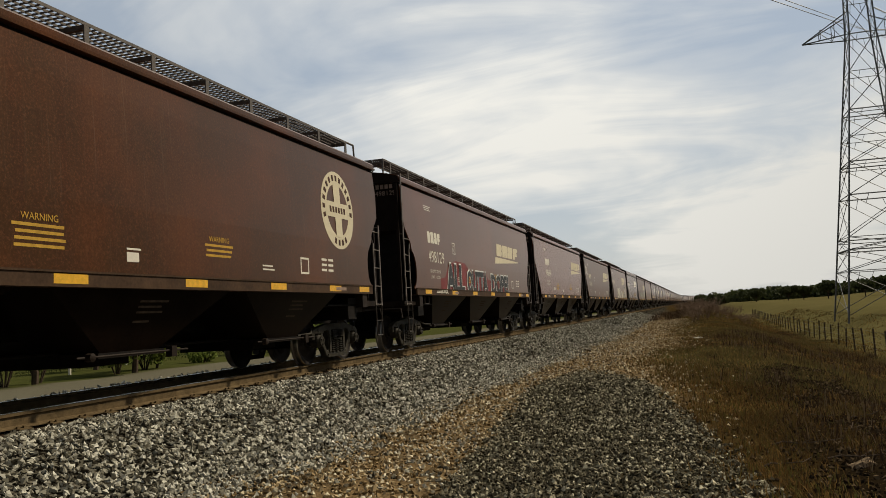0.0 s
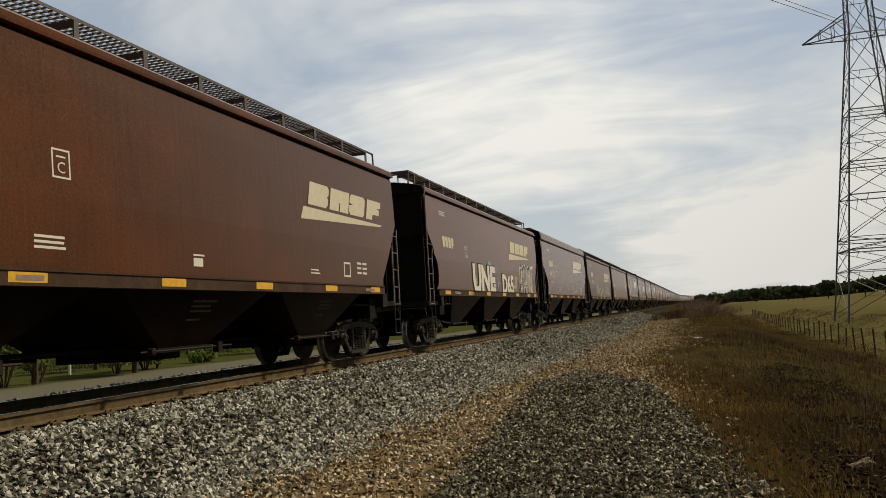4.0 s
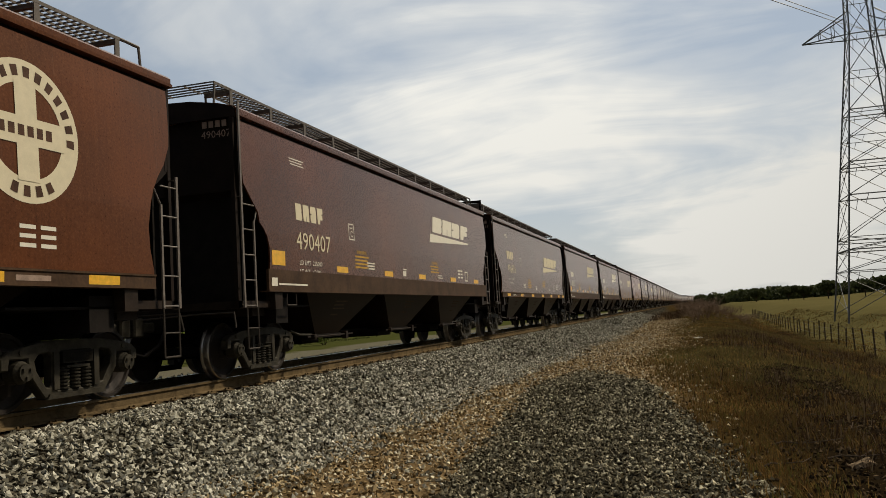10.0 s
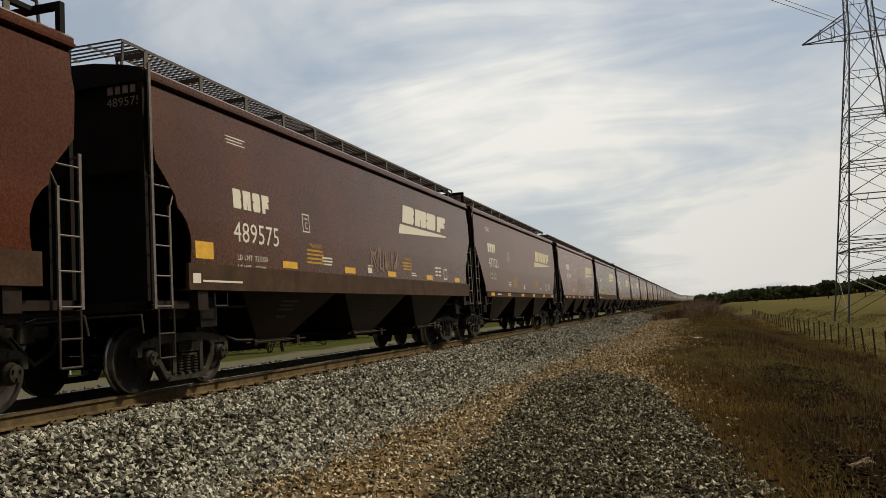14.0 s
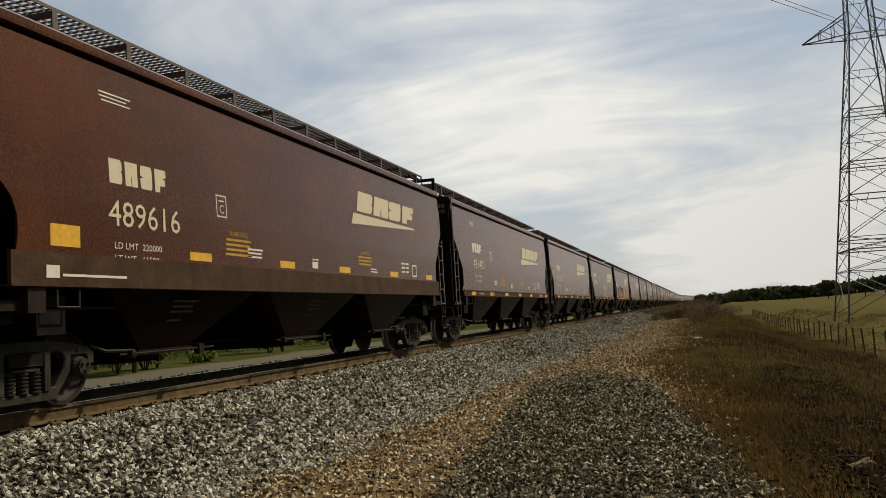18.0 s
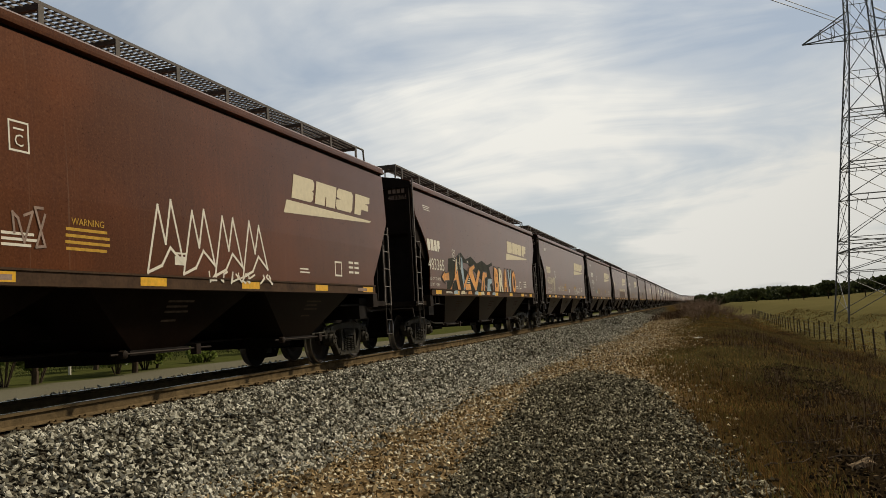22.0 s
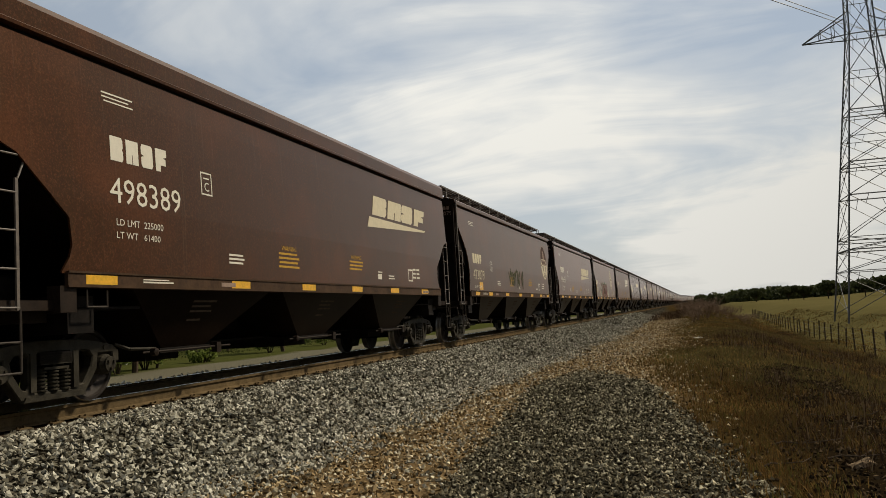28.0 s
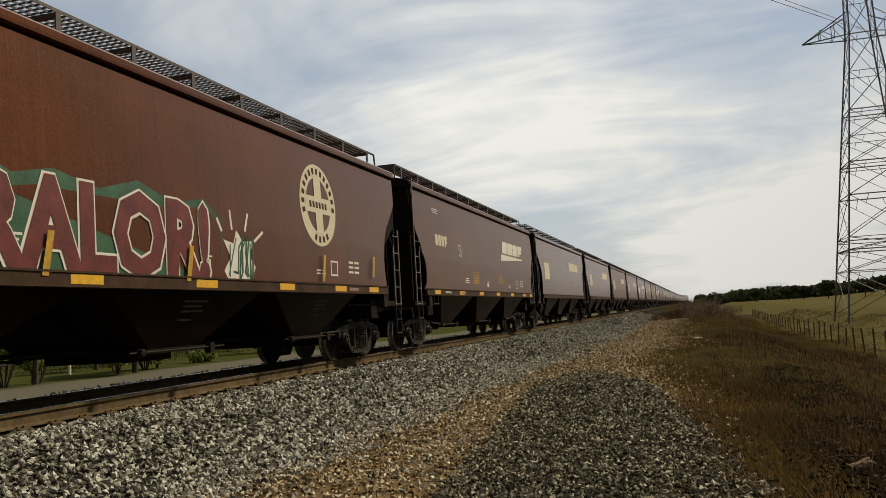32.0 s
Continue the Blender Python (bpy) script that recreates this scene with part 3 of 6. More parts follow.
def hopper_template(kind, deep=False, boards=True, far=False):
    """One covered hopper car, its origin on the rail under its middle. kind: the cut of the side sheets' ends."""
    set_length(kind)
    car = new("hopper_car")
    z0 = 1.74 if deep else 1.54
    for s in (1, -1):
        bm = bmesh.new()
        side_sheet(bm, s, kind, z0)
        part("side_sheet", bm, "paint", car)
    # end walls, slope sheets, webs, and dark plates added for shade behind the ladders
    for e in (1, -1):
        bm = bmesh.new()
        extrude(bm, [(e * (HALF - 0.15), 2.95), (e * (HALF - 0.10), 1.2), (e * 7.75, 0.8), (e * 5.6, 0.8), (e * 5.75, 1.3), (e * (HALF - 2.2), 1.5)], -0.03, 0.03)
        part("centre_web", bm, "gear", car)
        # plate added across the open end so that the gap stays dark
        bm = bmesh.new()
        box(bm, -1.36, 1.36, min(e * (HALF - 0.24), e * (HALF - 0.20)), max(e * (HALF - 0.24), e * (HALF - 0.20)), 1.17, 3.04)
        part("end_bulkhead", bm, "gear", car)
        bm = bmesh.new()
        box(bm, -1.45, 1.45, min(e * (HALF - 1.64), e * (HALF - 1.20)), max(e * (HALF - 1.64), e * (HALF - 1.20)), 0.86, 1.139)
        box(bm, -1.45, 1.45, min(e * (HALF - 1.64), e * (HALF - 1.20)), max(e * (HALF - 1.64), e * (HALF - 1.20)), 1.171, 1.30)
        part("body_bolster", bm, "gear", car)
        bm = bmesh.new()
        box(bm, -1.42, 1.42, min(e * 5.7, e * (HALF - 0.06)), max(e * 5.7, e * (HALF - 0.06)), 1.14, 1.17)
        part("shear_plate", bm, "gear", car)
        bm = bmesh.new()
        yw = e * (HALF - 0.06)
        box(bm, -1.49, 1.49, min(yw, yw - e * 0.05), max(yw, yw - e * 0.05), 3.02, 4.30)
        a = [bm.verts.new((x, yw - e * dy, z)) for x, dy, z in ((-1.47, 0.0, 3.04), (1.47, 0.0, 3.04), (1.47, 2.15, 1.42), (-1.47, 2.15, 1.42))]
        b = [bm.verts.new((x, yw - e * dy, z)) for x, dy, z in ((-1.47, 0.06, 3.07), (1.47, 0.06, 3.07), (1.47, 2.21, 1.45), (-1.47, 2.21, 1.45))]
        bm.faces.new(a); bm.faces.new(b[::-1])
        for k in range(4):
            bm.faces.new((a[k], b[k], b[(k + 1) % 4], a[(k + 1) % 4]))
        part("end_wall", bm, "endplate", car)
        # plate added in the open ladder recess, standing for its shade
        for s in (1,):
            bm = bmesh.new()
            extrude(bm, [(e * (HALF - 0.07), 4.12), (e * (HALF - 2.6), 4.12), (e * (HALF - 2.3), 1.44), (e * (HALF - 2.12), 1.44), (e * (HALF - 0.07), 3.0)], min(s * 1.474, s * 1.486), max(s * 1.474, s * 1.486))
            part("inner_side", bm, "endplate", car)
    # roof: curved sheet with a rolled eave
    bm = bmesh.new()
    prof = [(1.49, 4.205), (1.56, 4.215), (1.565, 4.255), (1.535, 4.27), (1.535, 4.335), (1.50, 4.37), (1.2, 4.45), (0.7, 4.535), (0.0, 4.57)]
    if not boards:      # the high rounded roof of the cars without raised walkways
        prof = [(1.49, 4.205), (1.56, 4.215), (1.565, 4.255), (1.545, 4.27), (1.545, 4.49), (1.50, 4.57), (1.2, 4.67), (0.7, 4.74), (0.0, 4.77)]
    prof = prof + [(-x, z) for x, z in prof[-2::-1]]
    rings = [[bm.verts.new((x, y, z)) for x, z in prof] for y in (-HALF - 0.02, HALF + 0.02)]
    n = len(prof)
    for k in range(n - 1):
        bm.faces.new((rings[0][k], rings[0][k + 1], rings[1][k + 1], rings[1][k]))
    bm.faces.new(rings[0][::-1]); bm.faces.new(rings[1])
    bm.faces.new((rings[0][0], rings[1][0], rings[1][-1], rings[0][-1]))
    part("roof", bm, "paint", car)
    # dark plate over the roof's leading end, in place of shade there
    bm = bmesh.new()
    caps = [[bm.verts.new((x * 0.985, y, max(z, 4.21) - 0.012)) for x, z in prof] for y in (-HALF - 0.024, -HALF - 0.052)]
    for k in range(n):
        bm.faces.new((caps[0][k], caps[0][(k + 1) % n], caps[1][(k + 1) % n], caps[1][k]))
    bm.faces.new(caps[0][::-1]); bm.faces.new(caps[1])
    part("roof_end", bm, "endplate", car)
    # dark strip set back below the eave to draw its shadow line
    for s in (1,):
        bm = bmesh.new()
        box(bm, min(s * 1.40, s * 1.46), max(s * 1.40, s * 1.46), -HALF + 0.1, HALF - 0.1, 4.06, 4.22)
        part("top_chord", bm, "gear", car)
    if not far:
        for k in range(5):
            y = -6.4 + 3.2 * k
            bm = bmesh.new()
            box(bm, -0.33, 0.33, y - 1.35, y + 1.35, 4.55, 4.68 if boards else 4.86)
            part("hatch_cover", bm, "paint", car)
    # side sills
    for s in (1, -1):
        bm = bmesh.new()
        e = HALF - lerp(CUTS[kind], 1.6) - 0.02
        top = z0 + 0.02
        prof = [(1.45, 1.385), (1.64, 1.385), (1.64, 1.405), (1.635, 1.405)] + ([(1.635, top)] if deep else [(1.635, 1.545), (1.65, 1.545), (1.65, 1.57), (1.61, top)]) + [(1.585, top), (1.585, 1.405), (1.45, 1.405)]
        rings = [[bm.verts.new((s * x, y, z)) for x, z in prof] for y in (-e, e)]
        for k in range(len(prof)):
            q = (k + 1) % len(prof)
            bm.faces.new((rings[0][k], rings[0][q], rings[1][q], rings[1][k]))
        bm.faces.new(rings[0][::-1]); bm.faces.new(rings[1])
        part("side_sill", bm, "sill", car)
    # hopper bays
    for k, (t0, t1, b0, b1) in enumerate(((-6.0, -2.3, -4.85, -3.75), (-1.95, 1.95, -0.6, 0.6), (2.3, 6.0, 3.75, 4.85))):
        bm = bmesh.new()
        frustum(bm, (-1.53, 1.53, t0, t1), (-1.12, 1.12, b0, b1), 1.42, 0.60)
        bay = part("hopper_bay", bm, "hopper", car, "steel hopper bay coloured near black for the shade under the wagon")
        bm = bmesh.new()
        box(bm, -1.16, 1.16, b0 - 0.08, b1 + 0.08, 0.53, 0.598)
        box(bm, -0.75, 0.75, b0 + 0.15, b1 - 0.15, 0.42, 0.53)
        part("outlet_gate", bm, "gear", bay)
        for s in () if far else (1,):
            bm = bmesh.new()
            bar(bm, (s * 1.22, b0 - 0.55, 0.56), (s * 1.22, b1 + 0.55, 0.56), 0.017)
            lathe(bm, [(0.02, -0.05), (0.055, -0.04), (0.055, 0.04), (0.02, 0.05)], "x", (s * 1.26, b0 - 0.35, 0.56), 8)
            box(bm, min(s * 1.16, s * 1.26), max(s * 1.16, s * 1.26), b1 + 0.12, b1 + 0.24, 0.47, 0.62)
            part("gate_shaft", bm, "sillend", bay, "steel shaft that opens the outlet gate")
            bm = bmesh.new()
            for q, w in ((1.22, 0.62), (1.15, 0.50), (1.08, 0.56), (0.96, 0.34)):
                xq = 1.12 + (q - 0.60) / 0.82 * 0.41 + 0.006
                v = [bm.verts.new((s * (xq + dz * 0.5), (b0 + b1) / 2 - 0.2 + dy, q + dz)) for dy, dz in ((0, 0), (w, 0), (w, 0.028), (0, 0.028))]
                bm.faces.new(v)
            part("bay_stencil", bm, "baystencil", bay)
    # centre sill, draft gear, couplers
    bm = bmesh.new()
    box(bm, -0.20, 0.20, -HALF - 0.29, HALF + 0.29, 0.80, 1.12)
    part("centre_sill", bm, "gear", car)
    for e in (1, -1):
        bm = bmesh.new()
        box(bm, -0.09, 0.09, min(e * (HALF + 0.24), e * (HALF + 0.69)), max(e * (HALF + 0.24), e * (HALF + 0.69)), 0.82, 0.98)
        box(bm, -0.17, 0.15, min(e * (HALF + 0.62), e * (HALF + 0.86)), max(e * (HALF + 0.62), e * (HALF + 0.86)), 0.75, 1.05)
        bmesh.ops.bevel(bm, geom=bm.edges[:], offset=0.025, segments=1, affect="EDGES")
        part("coupler", bm, "truck", car, "cast knuckle coupler")
        bm = bmesh.new()
        y1, y2 = sorted((e * (HALF + 0.10), e * (HALF - 1.05)))
        box(bm, -1.50, 1.50, min(e * (HALF - 0.02), e * (HALF + 0.10)), max(e * (HALF - 0.02), e * (HALF + 0.10)), 1.12, 1.24)
        for s in (1, -1):
            box(bm, min(s * 1.34, s * 1.50), max(s * 1.34, s * 1.50), y1, y2, 1.13, 1.24)
            box(bm, min(s * 1.42, s * 1.60), max(s * 1.42, s * 1.60), min(e * (HALF - 1.18), e * (HALF - 0.92)), max(e * (HALF - 1.18), e * (HALF - 0.92)), 1.10, 1.40)
        box(bm, -1.34, 1.34, min(e * (HALF - 1.0), e * (HALF - 0.6)), max(e * (HALF - 1.0), e * (HALF - 0.6)), 1.0, 1.16)
        part("end_sill", bm, "sillend", car)
        # corner posts, ladders, lower steps
        for s in (1, -1):
            bm = bmesh.new()
            x = s * 1.40
            y1, y2 = sorted((e * (HALF - 0.02), e * (HALF + 0.045)))
            box(bm, min(x, x + s * 0.07), max(x, x + s * 0.07), y1, y2, 1.20, 4.36)
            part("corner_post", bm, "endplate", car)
            bm = bmesh.new()
            xo, ya, yb = s * 1.58, e * (HALF + 0.0), e * (HALF - 0.36)
            tall = 2.95
            box(bm, min(xo, xo - s * 0.025), max(xo, xo - s * 0.025), min(ya, ya + e * 0.05), max(ya, ya + e * 0.05), 1.13, tall if e > 0 else 4.42)
            box(bm, min(xo, xo - s * 0.025), max(xo, xo - s * 0.025), min(yb, yb + e * 0.04), max(yb, yb + e * 0.04), 1.13, tall - 0.42)
            for k in range(5):
                z = 1.16 + 0.405 * k
                bar(bm, (xo - s * 0.01, ya, z), (xo - s * 0.01, yb, z), 0.012)
            path(bm, [(xo - s * 0.01, yb, tall - 0.42), (xo - s * 0.03, yb - e * 0.12, tall - 0.2)], 0.014)
            for zz in (1.18, tall - 0.05):
                bar(bm, (xo, ya, zz), (s * 1.44, ya, zz), 0.012)
            part("ladder", bm, "bar", car, "steel corner ladder with round rungs")
            bm = bmesh.new()
            path(bm, [(xo, ya - e * 0.02, 1.14), (xo, ya - e * 0.02, 0.48), (xo, yb, 0.48), (xo, yb, 1.14)], 0.016)
            bar(bm, (xo, ya, 0.80), (xo, yb, 0.80), 0.014)
            part("sill_step", bm, "step", car, "bent steel step hanging below the sill")
    # running boards on the roof
    if boards:
        for s in (1, -1):
            x0, x1 = (0.62, 1.12) if s > 0 else (-1.12, -0.62)
            bm = bmesh.new()
            grating(bm, x0, x1, 0.51 - HALF, HALF - 0.51, 4.84, not far)
            spots = [(HALF - 0.56) * (2 * k / 11 - 1) for k in range(12)]
            for y in spots if s < 0 else ():
                box(bm, -1.12, -1.10, y - 0.045, y + 0.045, 4.47, 4.80)
                box(bm, -1.12, -0.62, y - 0.03, y + 0.03, 4.74, 4.80)
            rb = part("running_board", bm, "grating", car, "open steel grating walkway")
            if s < 0:
                continue
            bm = bmesh.new()
            extrude(bm, [(-0.045, 4.47), (0.045, 4.47), (0.045, 4.80), (-0.045, 4.80)], 1.10, 1.12)
            extrude(bm, [(-0.03, 4.74), (0.03, 4.74), (0.03, 4.80), (-0.03, 4.80)], 0.62, 1.10)
            extrude(bm, [(-0.02, 4.54), (0.02, 4.54), (0.02, 4.74), (-0.02, 4.74)], 0.62, 0.64)
            br = part("board_bracket", bm, "grating", rb)
            for k in range(12):
                o = br if k == 0 else br.copy()
                if k:
                    scene.collection.objects.link(o)
                o.location = (0, spots[k], 0)
        for e in (1, -1):
            y1, y2 = sorted((e * (HALF - 0.55), e * (HALF - 0.03)))
            if e < 0:
                bm = bmesh.new()
                grating(bm, -1.12, 1.12, y1, y2, 4.84, not far)
                part("end_board", bm, "grating", car, "steel grating platform at the roof end")
            for s in (1, -1):
                bm = bmesh.new()
                path(bm, [(s * 1.10, e * (HALF - 0.52), 4.83), (s * 1.10, e * (HALF - 0.08), 4.83), (s * 1.10, e * (HALF - 0.03), 4.40)], 0.022)
                part("board_rail", bm, "grating", car)
        if deep:
            bm = bmesh.new()
            box(bm, -1.50, 1.50, HALF - 0.16, HALF - 0.08, 4.66, 4.74)
            for s in (1, -1):
                box(bm, min(s * 1.43, s * 1.50), max(s * 1.43, s * 1.50), HALF - 0.16, HALF - 0.08, 4.34, 4.66)
                box(bm, min(s * 1.05, s * 1.12), max(s * 1.05, s * 1.12), HALF - 1.1, HALF - 0.16, 4.67, 4.73)
            part("end_frame", bm, "gear", car, "square steel frame over the roof end")
    else:
        bm = bmesh.new()
        for s in (1, -1):
            x0, x1 = (0.55, 1.05) if s > 0 else (-1.05, -0.55)
            grating(bm, x0, x1, -8.0, 8.0, 4.81, not far)
        part("running_board", bm, "grating", car, "low open grating walkway close to the roof")
    if not far:
        bm = bmesh.new()       # brake gear hung at the leading end
        lathe(bm, [(0.27, 0), (0.29, 0.02), (0.27, 0.04)], "y", (-0.75, HALF + 0.10, 2.1), 18)
        for k in range(6):
            q = math.pi * k / 3
            bar(bm, (-0.75, HALF + 0.12, 2.1), (-0.75 + 0.27 * math.cos(q), HALF + 0.12, 2.1 + 0.27 * math.sin(q)), 0.012)
        box(bm, -0.9, -0.6, HALF - 0.04, HALF + 0.08, 1.95, 2.25)
        part("brake_wheel", bm, "gear", car)
        bm = bmesh.new()
        lathe(bm, [(0.20, -0.45), (0.23, -0.40), (0.23, 0.40), (0.20, 0.45)], "x", (0.0, -HALF + 0.75, 1.42), 16)
        box(bm, 0.55, 0.95, -HALF + 0.6, -HALF + 0.95, 1.24, 1.55)
        part("air_reservoir", bm, "gear", car)
        bm = bmesh.new()
        for s in (1, -1):
            bar(bm, (s * 0.55, -6.0, 0.62), (s * 0.55, 6.0, 0.62), 0.022)
        bar(bm, (0.3, -5.2, 0.70), (0.3, -2.0, 0.55), 0.025)
        part("brake_rod", bm, "gear", car)
        for e in (1, -1):
            bm = bmesh.new()
            path(bm, [(1.10, e * 4.95, 0.60), (1.10, e * (HALF - 2.75), 0.62), (1.02, e * (HALF - 2.55), 0.70)], 0.024)
            part("train_line", bm, "truck", car, "steel air pipe beside the truck")
            bm = bmesh.new()
            path(bm, [(0.28, e * (HALF + 0.28), 0.86), (0.32, e * (HALF + 0.50), 0.62), (0.22, e * (HALF + 0.74), 0.46), (0.05, e * (HALF + 0.86), 0.52)], 0.028)
            part("air_hose", bm, "gear", car, "black rubber brake hose")
            bm = bmesh.new()
            path(bm, [(0.15, e * (HALF + 0.66), 1.02), (0.75, e * (HALF + 0.22), 1.06), (1.46, e * (HALF + 0.18), 1.06), (1.50, e * (HALF + 0.20), 0.82)], 0.016)
            part("uncoupling_lever", bm, "step", car, "bent steel uncoupling lever")
        bm = bmesh.new()
        path(bm, [(1.60, 1.35 - HALF, 1.36), (1.60, 1.35 - HALF, 1.16), (1.60, 1.70 - HALF, 1.16), (1.60, 1.70 - HALF, 1.36)], 0.013)
        part("grab_iron", bm, "step", car, "round steel grab iron under the sill")
    make_truck(car, 1.42 - HALF)
    make_truck(car, HALF - 1.42)
    return car


# ---- the train ----
# brown tints of the cars' paint
TINTS = {"brown": (0.145, 0.050, 0.019), "dark": (0.098, 0.035, 0.016), "red": (0.215, 0.054, 0.020), "maroon": (0.108, 0.027, 0.013), "dusty": (0.130, 0.055, 0.024), "umber": (0.082, 0.038, 0.017)}
# how much of its gloss each paint has kept
GLOSS = {"brown": 0.65, "dark": 1.0, "red": 0.9, "maroon": 1.0, "dusty": 0.2, "umber": 0.15}
# y of each car's leading corner post at the start of the clip
LEADS = [1.2, 19.5, 37.81, 56.28, 74.74, 93.46, 111.59, 129.2, 148.02, 165.89, 183.85, 201.83, 219.34, 236.9, 255.26, 273.14, 290.52, 308.4, 326.64, 345.25, 364.04, 382.02, 400.21, 418.24, 437.03, 454.7, 473.09, 491.02]
while len(LEADS) < 57:
    LEADS.append(LEADS[-1] + 18.15)
# kind, deep sill, running boards, tint, number, mark style; offset and top of the mark, offset and foot of the emblem
CARS = [
    ("round", 0, 1, "umber", "", "seal", 1.9, 3.13, 14.28, 0),
    ("round", 0, 1, "brown", "498129", "logo", 1.92, 3.12, 9.85, 2.6),
    ("slant", 0, 1, "red", "486841", "logo", 2.45, 3.31, 11.15, 2.8),
    ("slant", 0, 1, "dusty", "489339", "logo", 1.6, 3.11, 11.0, 2.76),
    ("round", 0, 1, "brown", "", "logo", 1.5, 3.1, 10.45, 2.85),
    ("notch", 0, 0, "dark", "498275", "logo", 1.67, 3.27, 10.17, 2.9),
    ("slant", 0, 1, "dusty", "495560", "logo", 1.8, 3.27, 10.62, 2.75),
    ("bulge", 0, 1, "brown", "476755", "oldseal", 0.97, 2.8, 14.15, 0),
    ("round", 1, 1, "dark", "490407", "logo", 1.84, 3.0, 9.86, 2.85),
    ("round", 0, 1, "dark", "496816", "logo", 1.88, 3.17, 9.82, 2.6),
    ("round", 1, 1, "maroon", "489621", "logo", 1.41, 2.97, 9.39, 2.84),
    ("round", 1, 1, "dark", "489575", "logo", 1.99, 2.99, 9.67, 2.9),
    ("slant", 0, 1, "brown", "477321", "logo", 1.45, 3.27, 10.25, 2.77),
    ("slant", 0, 1, "red", "485489", "logo", 2.52, 3.34, 10.89, 2.79),
    ("round", 1, 1, "dark", "489616", "logo", 1.88, 2.99, 9.52, 2.88),
    ("round", 0, 1, "maroon", "491401", "logo", 1.96, 3.13, 9.88, 2.75),
    ("round", 0, 1, "maroon", "491396", "logo", 1.86, 3.13, 9.82, 2.83),
    ("slant", 0, 1, "brown", "488960", "logo", 1.44, 3.31, 10.79, 2.8),
    ("wide", 0, 1, "brown", "483365", "logo", 0.95, 2.92, 10.89, 2.83),
    ("wide", 0, 1, "brown", "482589", "logo", 1.4, 2.93, 11.16, 2.81),
    ("slant", 0, 1, "dusty", "497595", "logo", 1.53, 3.25, 10.43, 2.79),
    ("wide", 0, 1, "brown", "", "logo", 1.3, 2.95, 10.5, 2.8),
    ("notch", 0, 0, "umber", "498389", "logo", 1.85, 3.28, 10.35, 2.89),
    ("wide", 0, 1, "umber", "473079", "oldseal", 1.34, 2.78, 15.05, 0),
    ("round", 0, 1, "brown", "496158", "logo", 1.79, 3.1, 10.22, 2.6),
    ("wide", 0, 1, "brown", "481038", "seal", 1.0, 2.78, 12.7, 0),
    ("round", 0, 1, "dusty", "", "logo", 1.8, 3.1, 10.0, 2.75),
]
# how far the train has come, in metres, at each time
WAY = [(0, 0.0), (1, 13.27), (2, 27.02), (3, 40.3), (6, 80.9), (7, 94.72), (8, 108.15), (9, 122.1), (10, 136.08), (11, 149.94), (12, 163.96), (13, 177.3), (14, 192.01), (17, 234.14), (18, 248.41), (19, 262.05), (20, 277.46), (21, 291.81), (22, 306.06), (23, 320.31), (24, 334.77), (25, 349.07), (28, 393.36), (29, 408.34), (30, 422.3), (31, 438.35), (32, 452.56)]


OFF = HALF           # from the middle of the car being lettered to the point its lettering is measured from
# how far some bodies stand nearer along the track than their neighbours' spacing gives
SLIDE = {2: -0.4, 3: -0.35, 4: 0.1, 5: -0.2, 6: -0.3, 7: -0.3, 9: -0.15, 10: -0.2, 12: -0.35, 13: -0.35, 14: -0.4, 15: -0.2, 16: -0.24, 17: -0.5, 19: -0.2, 20: -0.3, 23: -0.2}


def on_side(verts2, faces, mat, car, name, lift=0.008, label=""):
    """Lays a flat outline in (y, z) on the near side of a car as a thin coat of paint."""
    lift = lift if lift > 0.035 else lift * 0.4
    verts = [(side_x(z) + lift, y, z) for y, z in verts2]
    me = bpy.data.meshes.new(name)
    me.from_pydata(verts, [], faces)
    me.materials.append(M[mat])
    ob = new(name, me)
    ob.parent = car
    if label:
        ob["label"] = label
    return ob


def quads(car, name, mat, rects, lift=0.008, slant=0.0, label=""):
    """Painted bars: (y0, y1, z0, z1) each, measured from the leading corner post."""
    v, f = [], []
    for y0, y1, z0, z1 in rects:
        zm = [z0, z1] if z1 - z0 < 0.3 else [z0, (z0 + z1) / 2, z1]
        b = len(v)
        for z in zm:
            sh = slant * (z - z0)
            v += [(y0 - OFF + sh, z), (y1 - OFF + sh, z)]
        f += [(b + 2 * k, b + 2 * k + 1, b + 2 * k + 3, b + 2 * k + 2) for k in range(len(zm) - 1)]
    return on_side(v, f, mat, car, name, lift, label)


def wording(car, text, y, z, height, width, mat, name="lettering", lift=0.008, fat=0.0, shear=0.0, on_end=False):
    """Words in the built-in font, height tall and width wide, their lower left corner at (y, z)."""
    cu = bpy.data.curves.new(name, "FONT")
    cu.body, cu.resolution_u, cu.offset, cu.shear = text, 2, fat, shear
    tmp = bpy.data.objects.new(name, cu)
    scene.collection.objects.link(tmp)
    me = bpy.data.meshes.new_from_object(tmp)
    bpy.data.objects.remove(tmp)
    xs, ys = [v.co.x for v in me.vertices], [v.co.y for v in me.vertices]
    ax, bx, ay, by = min(xs), max(xs), min(ys), max(ys)
    for v in me.vertices:
        p, q = (v.co.x - ax) / (bx - ax) * width, (v.co.y - ay) / (by - ay) * height
        if on_end:
            v.co = (y + p, -HALF - 0.012, z + q)
        else:
            v.co = (side_x(z + q) + lift, y - OFF + p, z + q)
    me.materials.append(M[mat])
    ob = new(name, me)
    ob.parent = car
    return ob


